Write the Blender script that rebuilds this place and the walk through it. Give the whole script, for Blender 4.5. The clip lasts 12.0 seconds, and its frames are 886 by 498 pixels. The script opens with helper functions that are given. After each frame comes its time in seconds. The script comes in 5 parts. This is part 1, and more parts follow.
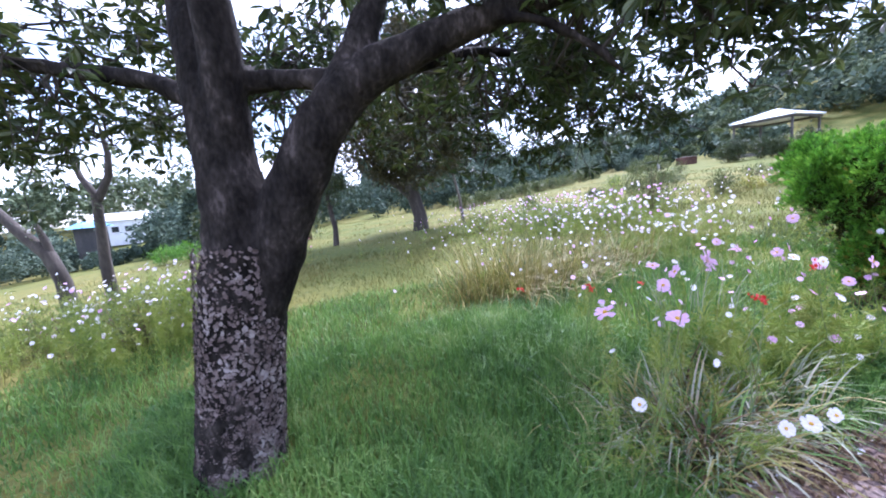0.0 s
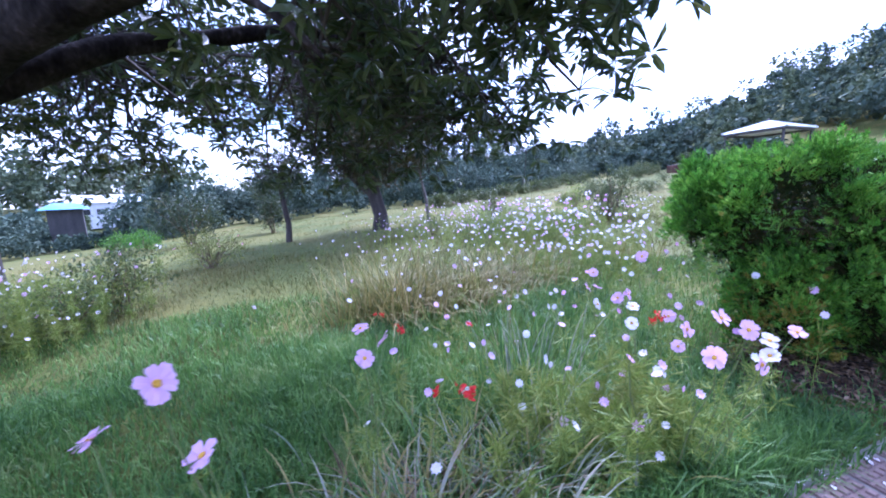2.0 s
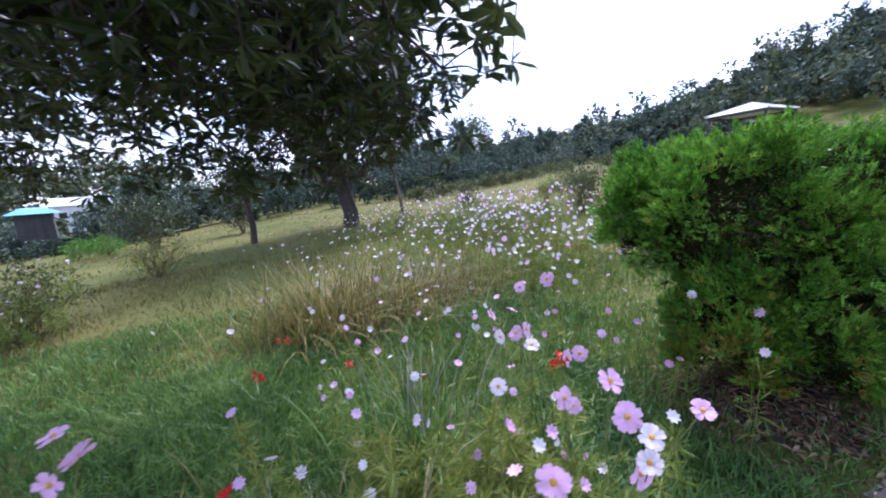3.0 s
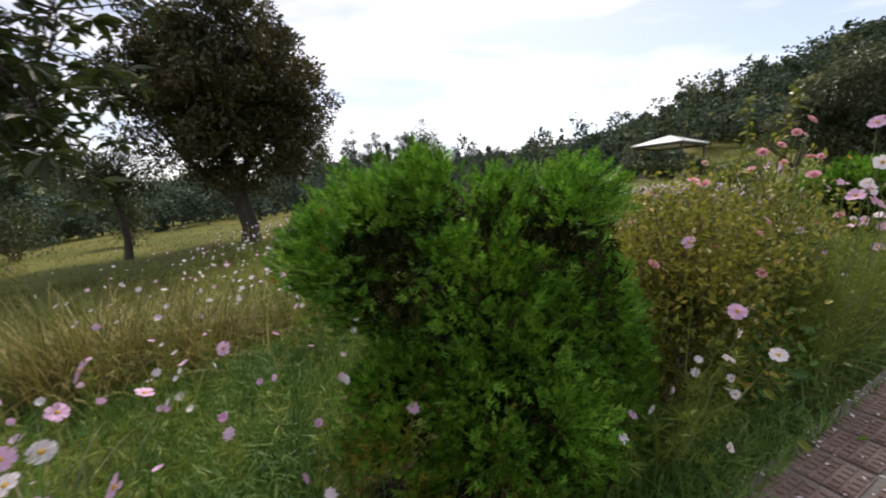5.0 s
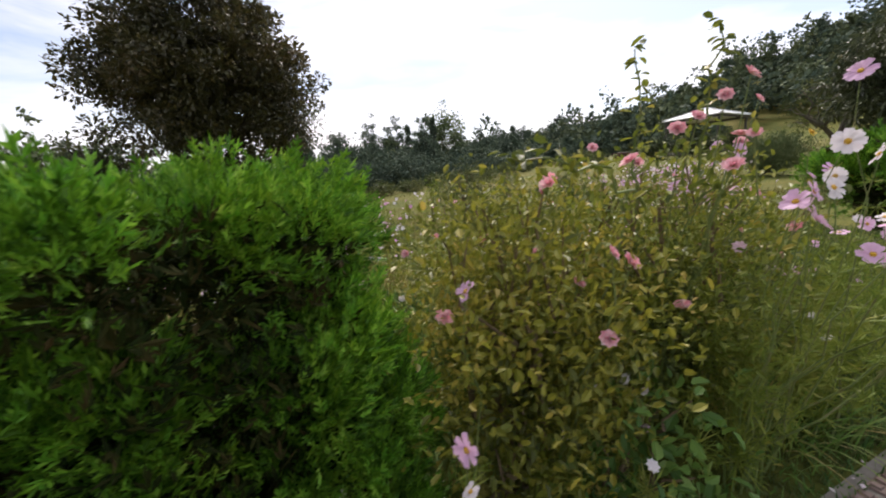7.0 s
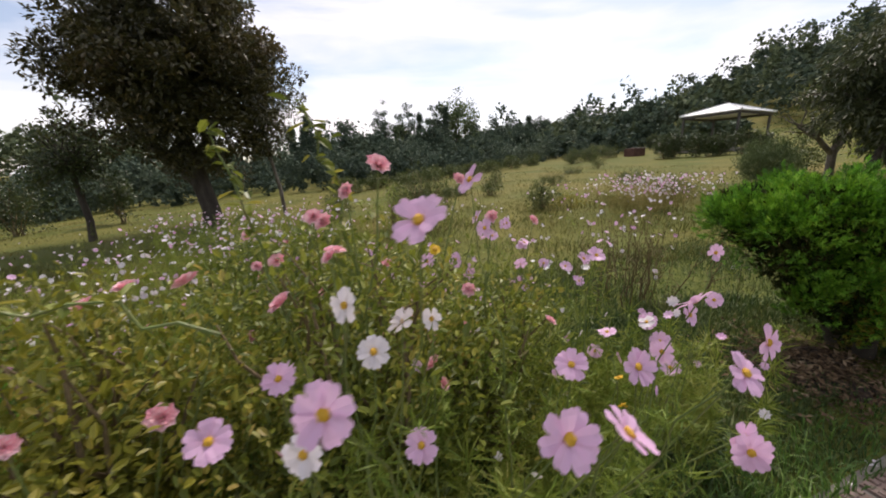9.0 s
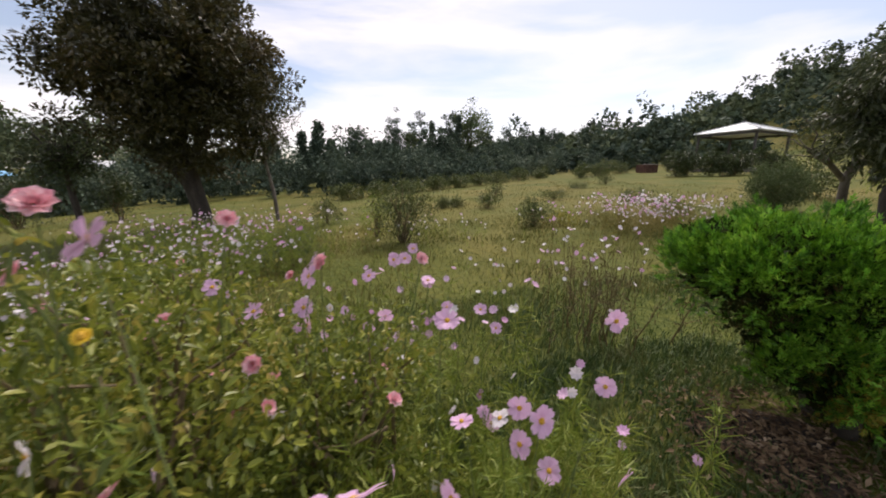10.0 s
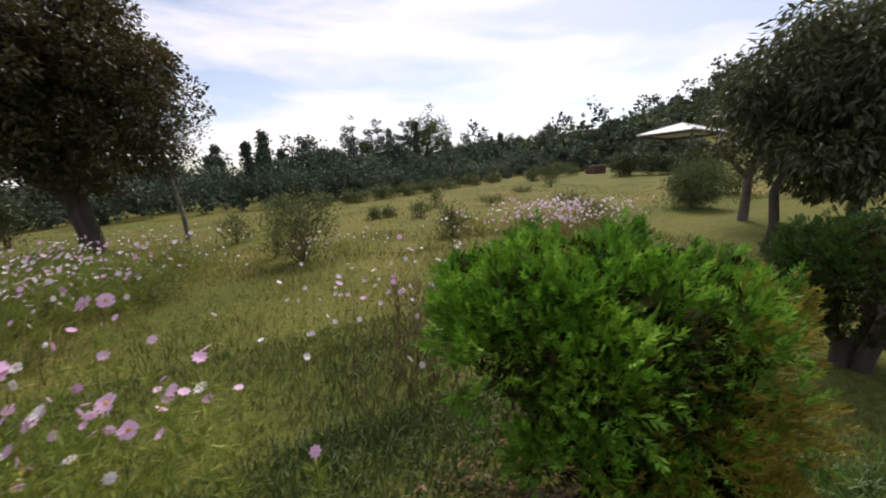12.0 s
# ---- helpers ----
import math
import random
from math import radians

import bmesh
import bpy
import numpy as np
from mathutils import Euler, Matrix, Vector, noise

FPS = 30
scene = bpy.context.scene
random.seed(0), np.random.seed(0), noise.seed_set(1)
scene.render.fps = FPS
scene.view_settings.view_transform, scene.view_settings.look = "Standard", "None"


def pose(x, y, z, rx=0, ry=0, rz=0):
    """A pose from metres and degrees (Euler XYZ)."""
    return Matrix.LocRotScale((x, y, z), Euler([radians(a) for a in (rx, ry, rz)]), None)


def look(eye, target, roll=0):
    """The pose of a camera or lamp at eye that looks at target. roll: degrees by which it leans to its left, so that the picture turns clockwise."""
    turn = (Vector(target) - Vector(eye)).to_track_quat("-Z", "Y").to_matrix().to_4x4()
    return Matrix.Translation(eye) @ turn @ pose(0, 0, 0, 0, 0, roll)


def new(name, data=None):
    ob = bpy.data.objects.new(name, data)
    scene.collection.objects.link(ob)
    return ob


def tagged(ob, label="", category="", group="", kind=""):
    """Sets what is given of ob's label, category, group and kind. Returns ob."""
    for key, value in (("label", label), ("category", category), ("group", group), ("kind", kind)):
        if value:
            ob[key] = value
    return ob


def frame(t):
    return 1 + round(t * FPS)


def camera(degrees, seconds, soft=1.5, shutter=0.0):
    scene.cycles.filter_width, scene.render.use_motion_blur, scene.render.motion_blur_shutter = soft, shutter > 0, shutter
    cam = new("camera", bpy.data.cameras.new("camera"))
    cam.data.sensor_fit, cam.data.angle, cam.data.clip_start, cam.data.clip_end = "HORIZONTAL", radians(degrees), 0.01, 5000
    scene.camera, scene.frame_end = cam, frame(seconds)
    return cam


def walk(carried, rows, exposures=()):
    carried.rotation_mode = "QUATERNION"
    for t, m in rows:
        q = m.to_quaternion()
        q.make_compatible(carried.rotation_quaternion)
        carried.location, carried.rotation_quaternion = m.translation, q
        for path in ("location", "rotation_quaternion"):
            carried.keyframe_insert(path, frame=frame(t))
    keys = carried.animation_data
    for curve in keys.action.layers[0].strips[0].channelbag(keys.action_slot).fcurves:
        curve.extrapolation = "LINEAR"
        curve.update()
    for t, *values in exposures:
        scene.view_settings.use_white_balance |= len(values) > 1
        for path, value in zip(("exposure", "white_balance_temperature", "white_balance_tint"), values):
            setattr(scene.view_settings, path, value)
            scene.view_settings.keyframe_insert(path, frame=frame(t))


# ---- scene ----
cam = camera(102.1, 12.0, soft=1.85, shutter=0.25)
PATH = [
    (0, (0.019, -0.012, 1.379), (0.024, 1.968, 1.096), -4.9),
    (0.5, (0.389, 0.051, 1.363), (0.332, 2.033, 1.098), -3.8),
    (1, (0.679, 0.161, 1.382), (0.66, 2.142, 1.103), -3.2),
    (1.5, (0.998, 0.37, 1.407), (1.076, 2.348, 1.118), -4.8),
    (2, (1.37, 0.498, 1.424), (1.39, 2.474, 1.12), -2.3),
    (2.5, (1.69, 0.734, 1.434), (1.689, 2.704, 1.091), -1.2),
    (2.7, (1.816, 0.824, 1.474), (1.827, 2.791, 1.11), -2.7),
    (4.3, (3.011, 1.195, 1.503), (3.227, 3.167, 1.252), -2.8),
    (4.5, (3.156, 1.22, 1.517), (3.394, 3.183, 1.219), -1.2),
    (5, (3.482, 1.319, 1.518), (3.794, 3.273, 1.227), -1.7),
    (5.5, (3.834, 1.469, 1.526), (4.314, 3.39, 1.24), -3.4),
    (6, (4.143, 1.555, 1.524), (4.361, 3.511, 1.165), -1.9),
    (6.5, (4.417, 1.724, 1.507), (4.607, 3.669, 1.082), -1.5),
    (6.7, (4.525, 1.783, 1.52), (4.672, 3.739, 1.131), -3.0),
    (8.3, (5.651, 1.887, 1.855), (5.839, 3.845, 1.491), -1.8),
    (8.5, (5.796, 1.927, 1.863), (5.965, 3.867, 1.409), -2.3),
    (9, (6.083, 2.08, 1.879), (6.145, 4.029, 1.439), -1.2),
    (9.5, (6.391, 2.297, 1.912), (6.483, 4.26, 1.543), -1.3),
    (9.7, (6.542, 2.377, 1.919), (6.665, 4.338, 1.542), 0.0),
    (9.8, (6.61, 2.4, 1.923), (6.665, 4.356, 1.511), 0.3),
    (9.9, (6.659, 2.399, 1.938), (6.648, 4.357, 1.53), 1.2),
    (10, (6.712, 2.423, 1.953), (6.715, 4.383, 1.556), 1.0),
    (10.5, (7.01, 2.639, 1.95), (7.071, 4.6, 1.563), 0.6),
    (11, (7.319, 2.779, 1.968), (7.392, 4.751, 1.643), -1.4),
    (11.5, (7.66, 2.853, 1.993), (7.714, 4.814, 1.606), -0.1),
    (12, (8.021, 2.978, 2.01), (8.187, 4.938, 1.646), -1.0),
]
EXPOSURES = [(0.0, 2.62, 5250, 27), (1.0, 2.7, 5000, 34), (2.0, 2.42, 4620, 37), (2.7, 2.22, 4750, 36), (3.7, 1.05, 6900, 17), (5.0, 1.15, 6900, 17), (6.4, 1.25, 6900, 17), (8.6, 1.08, 7000, 18), (10.4, 0.95, 7000, 19), (12.0, 0.98, 7000, 19)]
walk(cam, [(t, look(eye, target, roll)) for t, eye, target, roll in PATH], EXPOSURES)

# ---- sky and sun: bright overcast with thin blue-grey gaps ----
SUN_ELEV, SUN_AZ = 52.0, 20.0
world = bpy.data.worlds.new("sky")
scene.world = world
world.use_nodes = True
wn, wl = world.node_tree.nodes, world.node_tree.links
wn.clear()
w_out, w_bg = wn.new("ShaderNodeOutputWorld"), wn.new("ShaderNodeBackground")
w_sky = wn.new("ShaderNodeTexSky")
w_sky.sky_type, w_sky.sun_disc = "NISHITA", False
w_sky.sun_elevation, w_sky.sun_rotation = radians(SUN_ELEV), radians(SUN_AZ)
w_co, w_map = wn.new("ShaderNodeTexCoord"), wn.new("ShaderNodeMapping")
w_map.inputs["Scale"].default_value = (1.0, 1.0, 4.6)
w_noise = wn.new("ShaderNodeTexNoise")
w_noise.inputs["Scale"].default_value, w_noise.inputs["Detail"].default_value = 1.9, 6.0
w_noise.inputs["Roughness"].default_value, w_noise.inputs["Distortion"].default_value = 0.5, 0.3
w_ramp = wn.new("ShaderNodeValToRGB")
w_ramp.color_ramp.elements[0].position, w_ramp.color_ramp.elements[0].color = 0.41, (0.1, 0.1, 0.1, 1)
w_ramp.color_ramp.elements[1].position, w_ramp.color_ramp.elements[1].color = 0.65, (0.97, 0.97, 0.97, 1)
w_mix = wn.new("ShaderNodeMix")
w_mix.data_type = "RGBA"
w_mix.inputs["B"].default_value = (7.9, 8.0, 8.4, 1)
wl.new(w_co.outputs["Generated"], w_map.inputs["Vector"])
wl.new(w_map.outputs["Vector"], w_noise.inputs["Vector"])
wl.new(w_noise.outputs["Fac"], w_ramp.inputs["Fac"])
wl.new(w_ramp.outputs["Color"], w_mix.inputs["Factor"])
wl.new(w_sky.outputs["Color"], w_mix.inputs["A"])
wl.new(w_mix.outputs["Result"], w_bg.inputs["Color"])
w_bg.inputs["Strength"].default_value = 0.075
wl.new(w_bg.outputs["Background"], w_out.inputs["Surface"])
sun = new("sun", bpy.data.lights.new("sun", "SUN"))
sun.data.energy, sun.data.angle, sun.data.color = 1.9, radians(20), (1.0, 0.96, 0.9)
sun.matrix_world = look(
    (0, 0, 0), (-math.sin(radians(SUN_AZ)) * math.cos(radians(SUN_ELEV)), -math.cos(radians(SUN_AZ)) * math.cos(radians(SUN_ELEV)), -math.sin(radians(SUN_ELEV)))
)

# ---- materials ----
def shader(name):
    m = bpy.data.materials.new(name)
    m.use_nodes = True
    n, l = m.node_tree.nodes, m.node_tree.links
    return m, n, l, n["Principled BSDF"]


def ramp_node(n, stops):
    r = n.new("ShaderNodeValToRGB")
    e = r.color_ramp.elements
    e[0].position, e[0].color = stops[0][0], (*stops[0][1], 1)
    e[1].position, e[1].color = stops[-1][0], (*stops[-1][1], 1)
    for pos, col in stops[1:-1]:
        x = e.new(pos)
        x.color = (*col, 1)
    return r


def leaf_material(name, colours, rough=0.5, through_light=0.25, patch=1.2, sheen=0.4):
    """Leaves: each leaf takes its own shade, and larger patches drift in tone."""
    m, n, l, b = shader(name)
    geo, co = n.new("ShaderNodeNewGeometry"), n.new("ShaderNodeTexCoord")
    noise_n = n.new("ShaderNodeTexNoise")
    noise_n.inputs["Scale"].default_value, noise_n.inputs["Detail"].default_value = patch, 3.0
    l.new(co.outputs["Object"], noise_n.inputs["Vector"])
    mix = n.new("ShaderNodeMath")
    mix.operation = "MULTIPLY_ADD"
    mix.inputs[1].default_value = 0.55
    l.new(geo.outputs["Random Per Island"], mix.inputs[0])
    sub = n.new("ShaderNodeMath")
    sub.operation = "MULTIPLY_ADD"
    sub.inputs[1].default_value, sub.inputs[2].default_value = 1.3, -0.42
    l.new(noise_n.outputs["Fac"], sub.inputs[0])
    l.new(sub.outputs[0], mix.inputs[2])
    k = len(colours) - 1
    r = ramp_node(n, [(i / k, c) for i, c in enumerate(colours)])
    l.new(mix.outputs[0], r.inputs["Fac"])
    l.new(r.outputs["Color"], b.inputs["Base Color"])
    b.inputs["Roughness"].default_value = rough
    b.inputs["Specular IOR Level"].default_value = sheen
    tr = n.new("ShaderNodeBsdfTranslucent")
    l.new(r.outputs["Color"], tr.inputs["Color"])
    ms = n.new("ShaderNodeMixShader")
    ms.inputs[0].default_value = through_light
    l.new(b.outputs[0], ms.inputs[1])
    l.new(tr.outputs[0], ms.inputs[2])
    l.new(ms.outputs[0], n["Material Output"].inputs["Surface"])
    return m


def rough_material(name, colours, scale, rough=0.85, bump=0.3, second=6.0, stretch=(1, 1, 1), cells=False, metal=0.0, low=0.3, high=0.7):
    """Solid surfaces: broad stains and fine grain, with relief."""
    m, n, l, b = shader(name)
    co, mp = n.new("ShaderNodeTexCoord"), n.new("ShaderNodeMapping")
    mp.inputs["Scale"].default_value = stretch
    l.new(co.outputs["Object"], mp.inputs["Vector"])
    a = n.new("ShaderNodeTexNoise")
    a.inputs["Scale"].default_value, a.inputs["Detail"].default_value = scale, 5.0
    l.new(mp.outputs["Vector"], a.inputs["Vector"])
    if cells:
        f = n.new("ShaderNodeTexVoronoi")
        f.inputs["Scale"].default_value = scale * second
        fine = f.outputs["Distance"]
    else:
        f = n.new("ShaderNodeTexNoise")
        f.inputs["Scale"].default_value, f.inputs["Detail"].default_value = scale * second, 6.0
        fine = f.outputs["Fac"]
    l.new(mp.outputs["Vector"], f.inputs["Vector"])
    add = n.new("ShaderNodeMath")
    add.operation = "MULTIPLY_ADD"
    add.inputs[1].default_value = 0.4
    l.new(fine, add.inputs[0])
    half = n.new("ShaderNodeMath")
    half.operation = "MULTIPLY"
    half.inputs[1].default_value = 0.6
    l.new(a.outputs["Fac"], half.inputs[0])
    l.new(half.outputs[0], add.inputs[2])
    k = len(colours) - 1
    r = ramp_node(n, [(low + (high - low) * i / k, c) for i, c in enumerate(colours)])
    l.new(add.outputs[0], r.inputs["Fac"])
    l.new(r.outputs["Color"], b.inputs["Base Color"])
    b.inputs["Roughness"].default_value, b.inputs["Metallic"].default_value = rough, metal
    bp = n.new("ShaderNodeBump")
    bp.inputs["Strength"].default_value, bp.inputs["Distance"].default_value = bump, 0.02
    l.new(add.outputs[0], bp.inputs["Height"])
    l.new(bp.outputs["Normal"], b.inputs["Normal"])
    return m


M_GRASS = leaf_material("grass", [(0.028, 0.078, 0.017), (0.076, 0.168, 0.032), (0.16, 0.285, 0.052), (0.31, 0.37, 0.12)], 0.5, 0.3, 1.6)
M_GRASS_DARK = leaf_material("dull_grass", [(0.028, 0.06, 0.02), (0.055, 0.1, 0.026), (0.1, 0.14, 0.036), (0.17, 0.15, 0.06)], 0.6, 0.28, 1.4)
M_MEADOW = leaf_material("meadow_grass", [(0.055, 0.078, 0.016), (0.105, 0.118, 0.026), (0.16, 0.145, 0.038), (0.24, 0.19, 0.066)], 0.7, 0.3, 0.35)
M_STRAW = leaf_material("straw_blades", [(0.085, 0.1, 0.022), (0.21, 0.195, 0.045), (0.35, 0.285, 0.09), (0.46, 0.38, 0.19)], 0.6, 0.25, 2.0)
M_SILVER = leaf_material("silvery_blades", [(0.05, 0.09, 0.035), (0.15, 0.19, 0.1), (0.36, 0.36, 0.26), (0.4, 0.29, 0.17)], 0.45, 0.2, 5.0)
M_OAK = leaf_material("dark_leaves", [(0.014, 0.026, 0.008), (0.032, 0.054, 0.014), (0.064, 0.088, 0.022), (0.14, 0.13, 0.036)], 0.42, 0.22, 0.8, 0.5)
M_OAK_OLD = leaf_material("brownish_leaves", [(0.018, 0.02, 0.008), (0.04, 0.042, 0.013), (0.078, 0.068, 0.024), (0.14, 0.1, 0.042)], 0.45, 0.2, 0.5, 0.5)
M_WILLOW = leaf_material("grey_green_leaves", [(0.02, 0.032, 0.012), (0.045, 0.06, 0.022), (0.09, 0.105, 0.045), (0.15, 0.15, 0.08)], 0.45, 0.2, 0.7)
M_CYPRESS = leaf_material("cypress_sprays", [(0.02, 0.068, 0.006), (0.055, 0.16, 0.01), (0.12, 0.275, 0.016), (0.25, 0.41, 0.034)], 0.5, 0.2, 6.0)
# brownish inner sprays, darkened further to paint shade between the plumes
M_CYPRESS_SHADE = leaf_material("shaded_inner_sprays", [(0.006, 0.012, 0.003), (0.014, 0.026, 0.005), (0.032, 0.034, 0.008), (0.07, 0.045, 0.018)], 0.8, 0.1, 4.0, 0.1)
M_CYPRESS_YOUNG = leaf_material("fresh_sprays", [(0.06, 0.22, 0.016), (0.12, 0.33, 0.026), (0.22, 0.44, 0.045), (0.36, 0.53, 0.09)], 0.5, 0.25, 6.0)
# cypress green darkened to paint the shadow side of the farther bush
M_CYPRESS_SHADOW_SIDE = leaf_material("shadow_side_sprays", [(0.014, 0.04, 0.006), (0.028, 0.07, 0.01), (0.05, 0.11, 0.015), (0.09, 0.16, 0.025)], 0.55, 0.2, 2.6)
M_CYPRESS_OLD = leaf_material("yellowed_sprays", [(0.08, 0.085, 0.01), (0.18, 0.17, 0.018), (0.29, 0.24, 0.03), (0.35, 0.24, 0.045)], 0.55, 0.2, 4.0)
M_ROSE_LEAF = leaf_material("rose_leaves", [(0.045, 0.06, 0.011), (0.14, 0.16, 0.021), (0.3, 0.29, 0.04), (0.48, 0.35, 0.085)], 0.42, 0.36, 2.4)
M_ROSE_GREEN = leaf_material("green_rose_leaves", [(0.038, 0.058, 0.01), (0.11, 0.145, 0.022), (0.25, 0.28, 0.04), (0.46, 0.34, 0.09)], 0.42, 0.32, 2.4)
M_BUSHY = leaf_material("bushy_growth", [(0.05, 0.08, 0.026), (0.1, 0.145, 0.042), (0.18, 0.22, 0.065), (0.27, 0.26, 0.1)], 0.5, 0.3, 1.6)
M_FEATHER = leaf_material("feathery_leaves", [(0.09, 0.155, 0.022), (0.175, 0.25, 0.034), (0.285, 0.335, 0.055), (0.4, 0.38, 0.11)], 0.55, 0.3, 1.5)
M_SHRUB = leaf_material("shrub_leaves", [(0.03, 0.055, 0.016), (0.065, 0.095, 0.026), (0.12, 0.14, 0.04), (0.2, 0.18, 0.07)], 0.55, 0.22, 1.5)
M_FAR_OLIVE = leaf_material("far_olive_leaves", [(0.05, 0.07, 0.04), (0.09, 0.12, 0.065), (0.14, 0.17, 0.09), (0.2, 0.22, 0.12)], 0.7, 0.1, 0.08, 0.1)
# distance haze is painted in: greens shifted to a lighter blue-grey
M_FAR_HAZY = leaf_material("hazy_far_leaves", [(0.036, 0.058, 0.045), (0.064, 0.094, 0.067), (0.1, 0.135, 0.09), (0.15, 0.175, 0.115)], 0.7, 0.1, 0.08, 0.1)
M_POPLAR = leaf_material("poplar_leaves", [(0.05, 0.08, 0.03), (0.08, 0.12, 0.045), (0.12, 0.16, 0.06), (0.17, 0.19, 0.09)], 0.6, 0.2, 0.3)
M_PINK = leaf_material("pink_petals", [(0.66, 0.3, 0.56), (0.74, 0.42, 0.66), (0.8, 0.54, 0.74), (0.84, 0.66, 0.8)], 0.5, 0.35, 0.7)
M_WHITE = leaf_material("white_petals", [(0.68, 0.54, 0.62), (0.76, 0.67, 0.72), (0.8, 0.76, 0.78), (0.84, 0.82, 0.82)], 0.5, 0.3, 0.7)
M_ROSE = leaf_material("rose_petals", [(0.8, 0.28, 0.37), (0.86, 0.43, 0.49), (0.89, 0.59, 0.63), (0.91, 0.74, 0.75)], 0.5, 0.3, 3.0)
M_RED = leaf_material("red_petals", [(0.5, 0.015, 0.012), (0.62, 0.03, 0.02), (0.7, 0.05, 0.03)], 0.45, 0.25, 2.0)
M_YELLOW_PETAL = leaf_material("yellow_petals", [(0.7, 0.4, 0.02), (0.78, 0.5, 0.03), (0.82, 0.58, 0.05), (0.85, 0.62, 0.08)], 0.5, 0.3, 3.0)
M_YELLOW = rough_material("flower_centre", [(0.5, 0.26, 0.02), (0.75, 0.45, 0.04)], 200.0, 0.8, 0.4)
M_STEM = rough_material("green_stem", [(0.07, 0.12, 0.025), (0.14, 0.19, 0.05), (0.17, 0.13, 0.06)], 9.0, 0.6, 0.1)
M_STALK = leaf_material("withered_stalk", [(0.05, 0.032, 0.018), (0.1, 0.07, 0.035), (0.18, 0.125, 0.06), (0.24, 0.18, 0.09)], 0.75, 0.05, 6.0)
M_DRY_STEM = rough_material("dry_stem", [(0.08, 0.055, 0.03), (0.16, 0.115, 0.06), (0.24, 0.18, 0.1)], 12.0, 0.8, 0.2)
M_BARK = rough_material("flaking_bark", [(0.006, 0.0045, 0.004), (0.015, 0.012, 0.01), (0.03, 0.024, 0.02), (0.075, 0.06, 0.053)], 8.0, 0.92, 1.0, 6.0, (1, 1, 0.5), False, 0, 0.38, 0.66)
M_BARK.node_tree.nodes["Principled BSDF"].inputs["Specular IOR Level"].default_value = 0.12
M_FLAKE = leaf_material("pale_flaking_bark", [(0.04, 0.029, 0.025), (0.11, 0.08, 0.071), (0.19, 0.147, 0.132), (0.37, 0.32, 0.295)], 0.9, 0.0, 7.0, 0.1)
M_BARK_DARK = rough_material("dark_bark", [(0.02, 0.016, 0.012), (0.05, 0.04, 0.03), (0.09, 0.075, 0.06)], 6.0, 0.9, 0.7, 5.0, (1, 1, 0.3))
M_BARK_GREY = rough_material("grey_bark", [(0.06, 0.05, 0.045), (0.13, 0.11, 0.09), (0.24, 0.22, 0.19)], 6.0, 0.9, 0.6, 5.0, (1, 1, 0.4))
M_SOIL = rough_material("bare_soil", [(0.018, 0.012, 0.008), (0.042, 0.028, 0.019), (0.1, 0.07, 0.046)], 9.0, 0.95, 0.9, 6.0)
M_LITTER = leaf_material("dry_fallen_leaves", [(0.04, 0.025, 0.015), (0.1, 0.062, 0.034), (0.2, 0.135, 0.075), (0.38, 0.29, 0.19)], 0.8, 0.1, 6.0, 0.2)
M_TILE = rough_material("clay_tile", [(0.12, 0.075, 0.062), (0.21, 0.145, 0.12), (0.3, 0.235, 0.2)], 7.0, 0.85, 0.4, 8.0)
M_CEMENT = rough_material("worn_cement", [(0.13, 0.115, 0.095), (0.22, 0.2, 0.17), (0.3, 0.28, 0.25)], 4.0, 0.9, 0.5, 9.0)
M_ROOF = rough_material("pale_sheet_roof", [(0.5, 0.52, 0.53), (0.62, 0.64, 0.64), (0.72, 0.73, 0.72)], 1.5, 0.45, 0.1, 6.0)
M_DARKWOOD = rough_material("dark_timber", [(0.03, 0.028, 0.028), (0.06, 0.055, 0.05), (0.1, 0.09, 0.08)], 3.0, 0.8, 0.3, 7.0, (1, 1, 0.2))
M_RUST = rough_material("rusty_drum", [(0.04, 0.02, 0.014), (0.09, 0.04, 0.026), (0.14, 0.075, 0.05)], 3.0, 0.85, 0.3)
M_PLASTER = rough_material("white_plaster", [(0.6, 0.6, 0.58), (0.72, 0.72, 0.7), (0.8, 0.8, 0.78)], 0.8, 0.9, 0.1)
M_BLUE = rough_material("blue_sheet", [(0.1, 0.32, 0.55), (0.16, 0.42, 0.66), (0.26, 0.52, 0.72)], 1.2, 0.5, 0.1)
M_GLASS_DARK = rough_material("dark_window", [(0.02, 0.022, 0.026), (0.035, 0.04, 0.045)], 2.0, 0.15, 0.0)


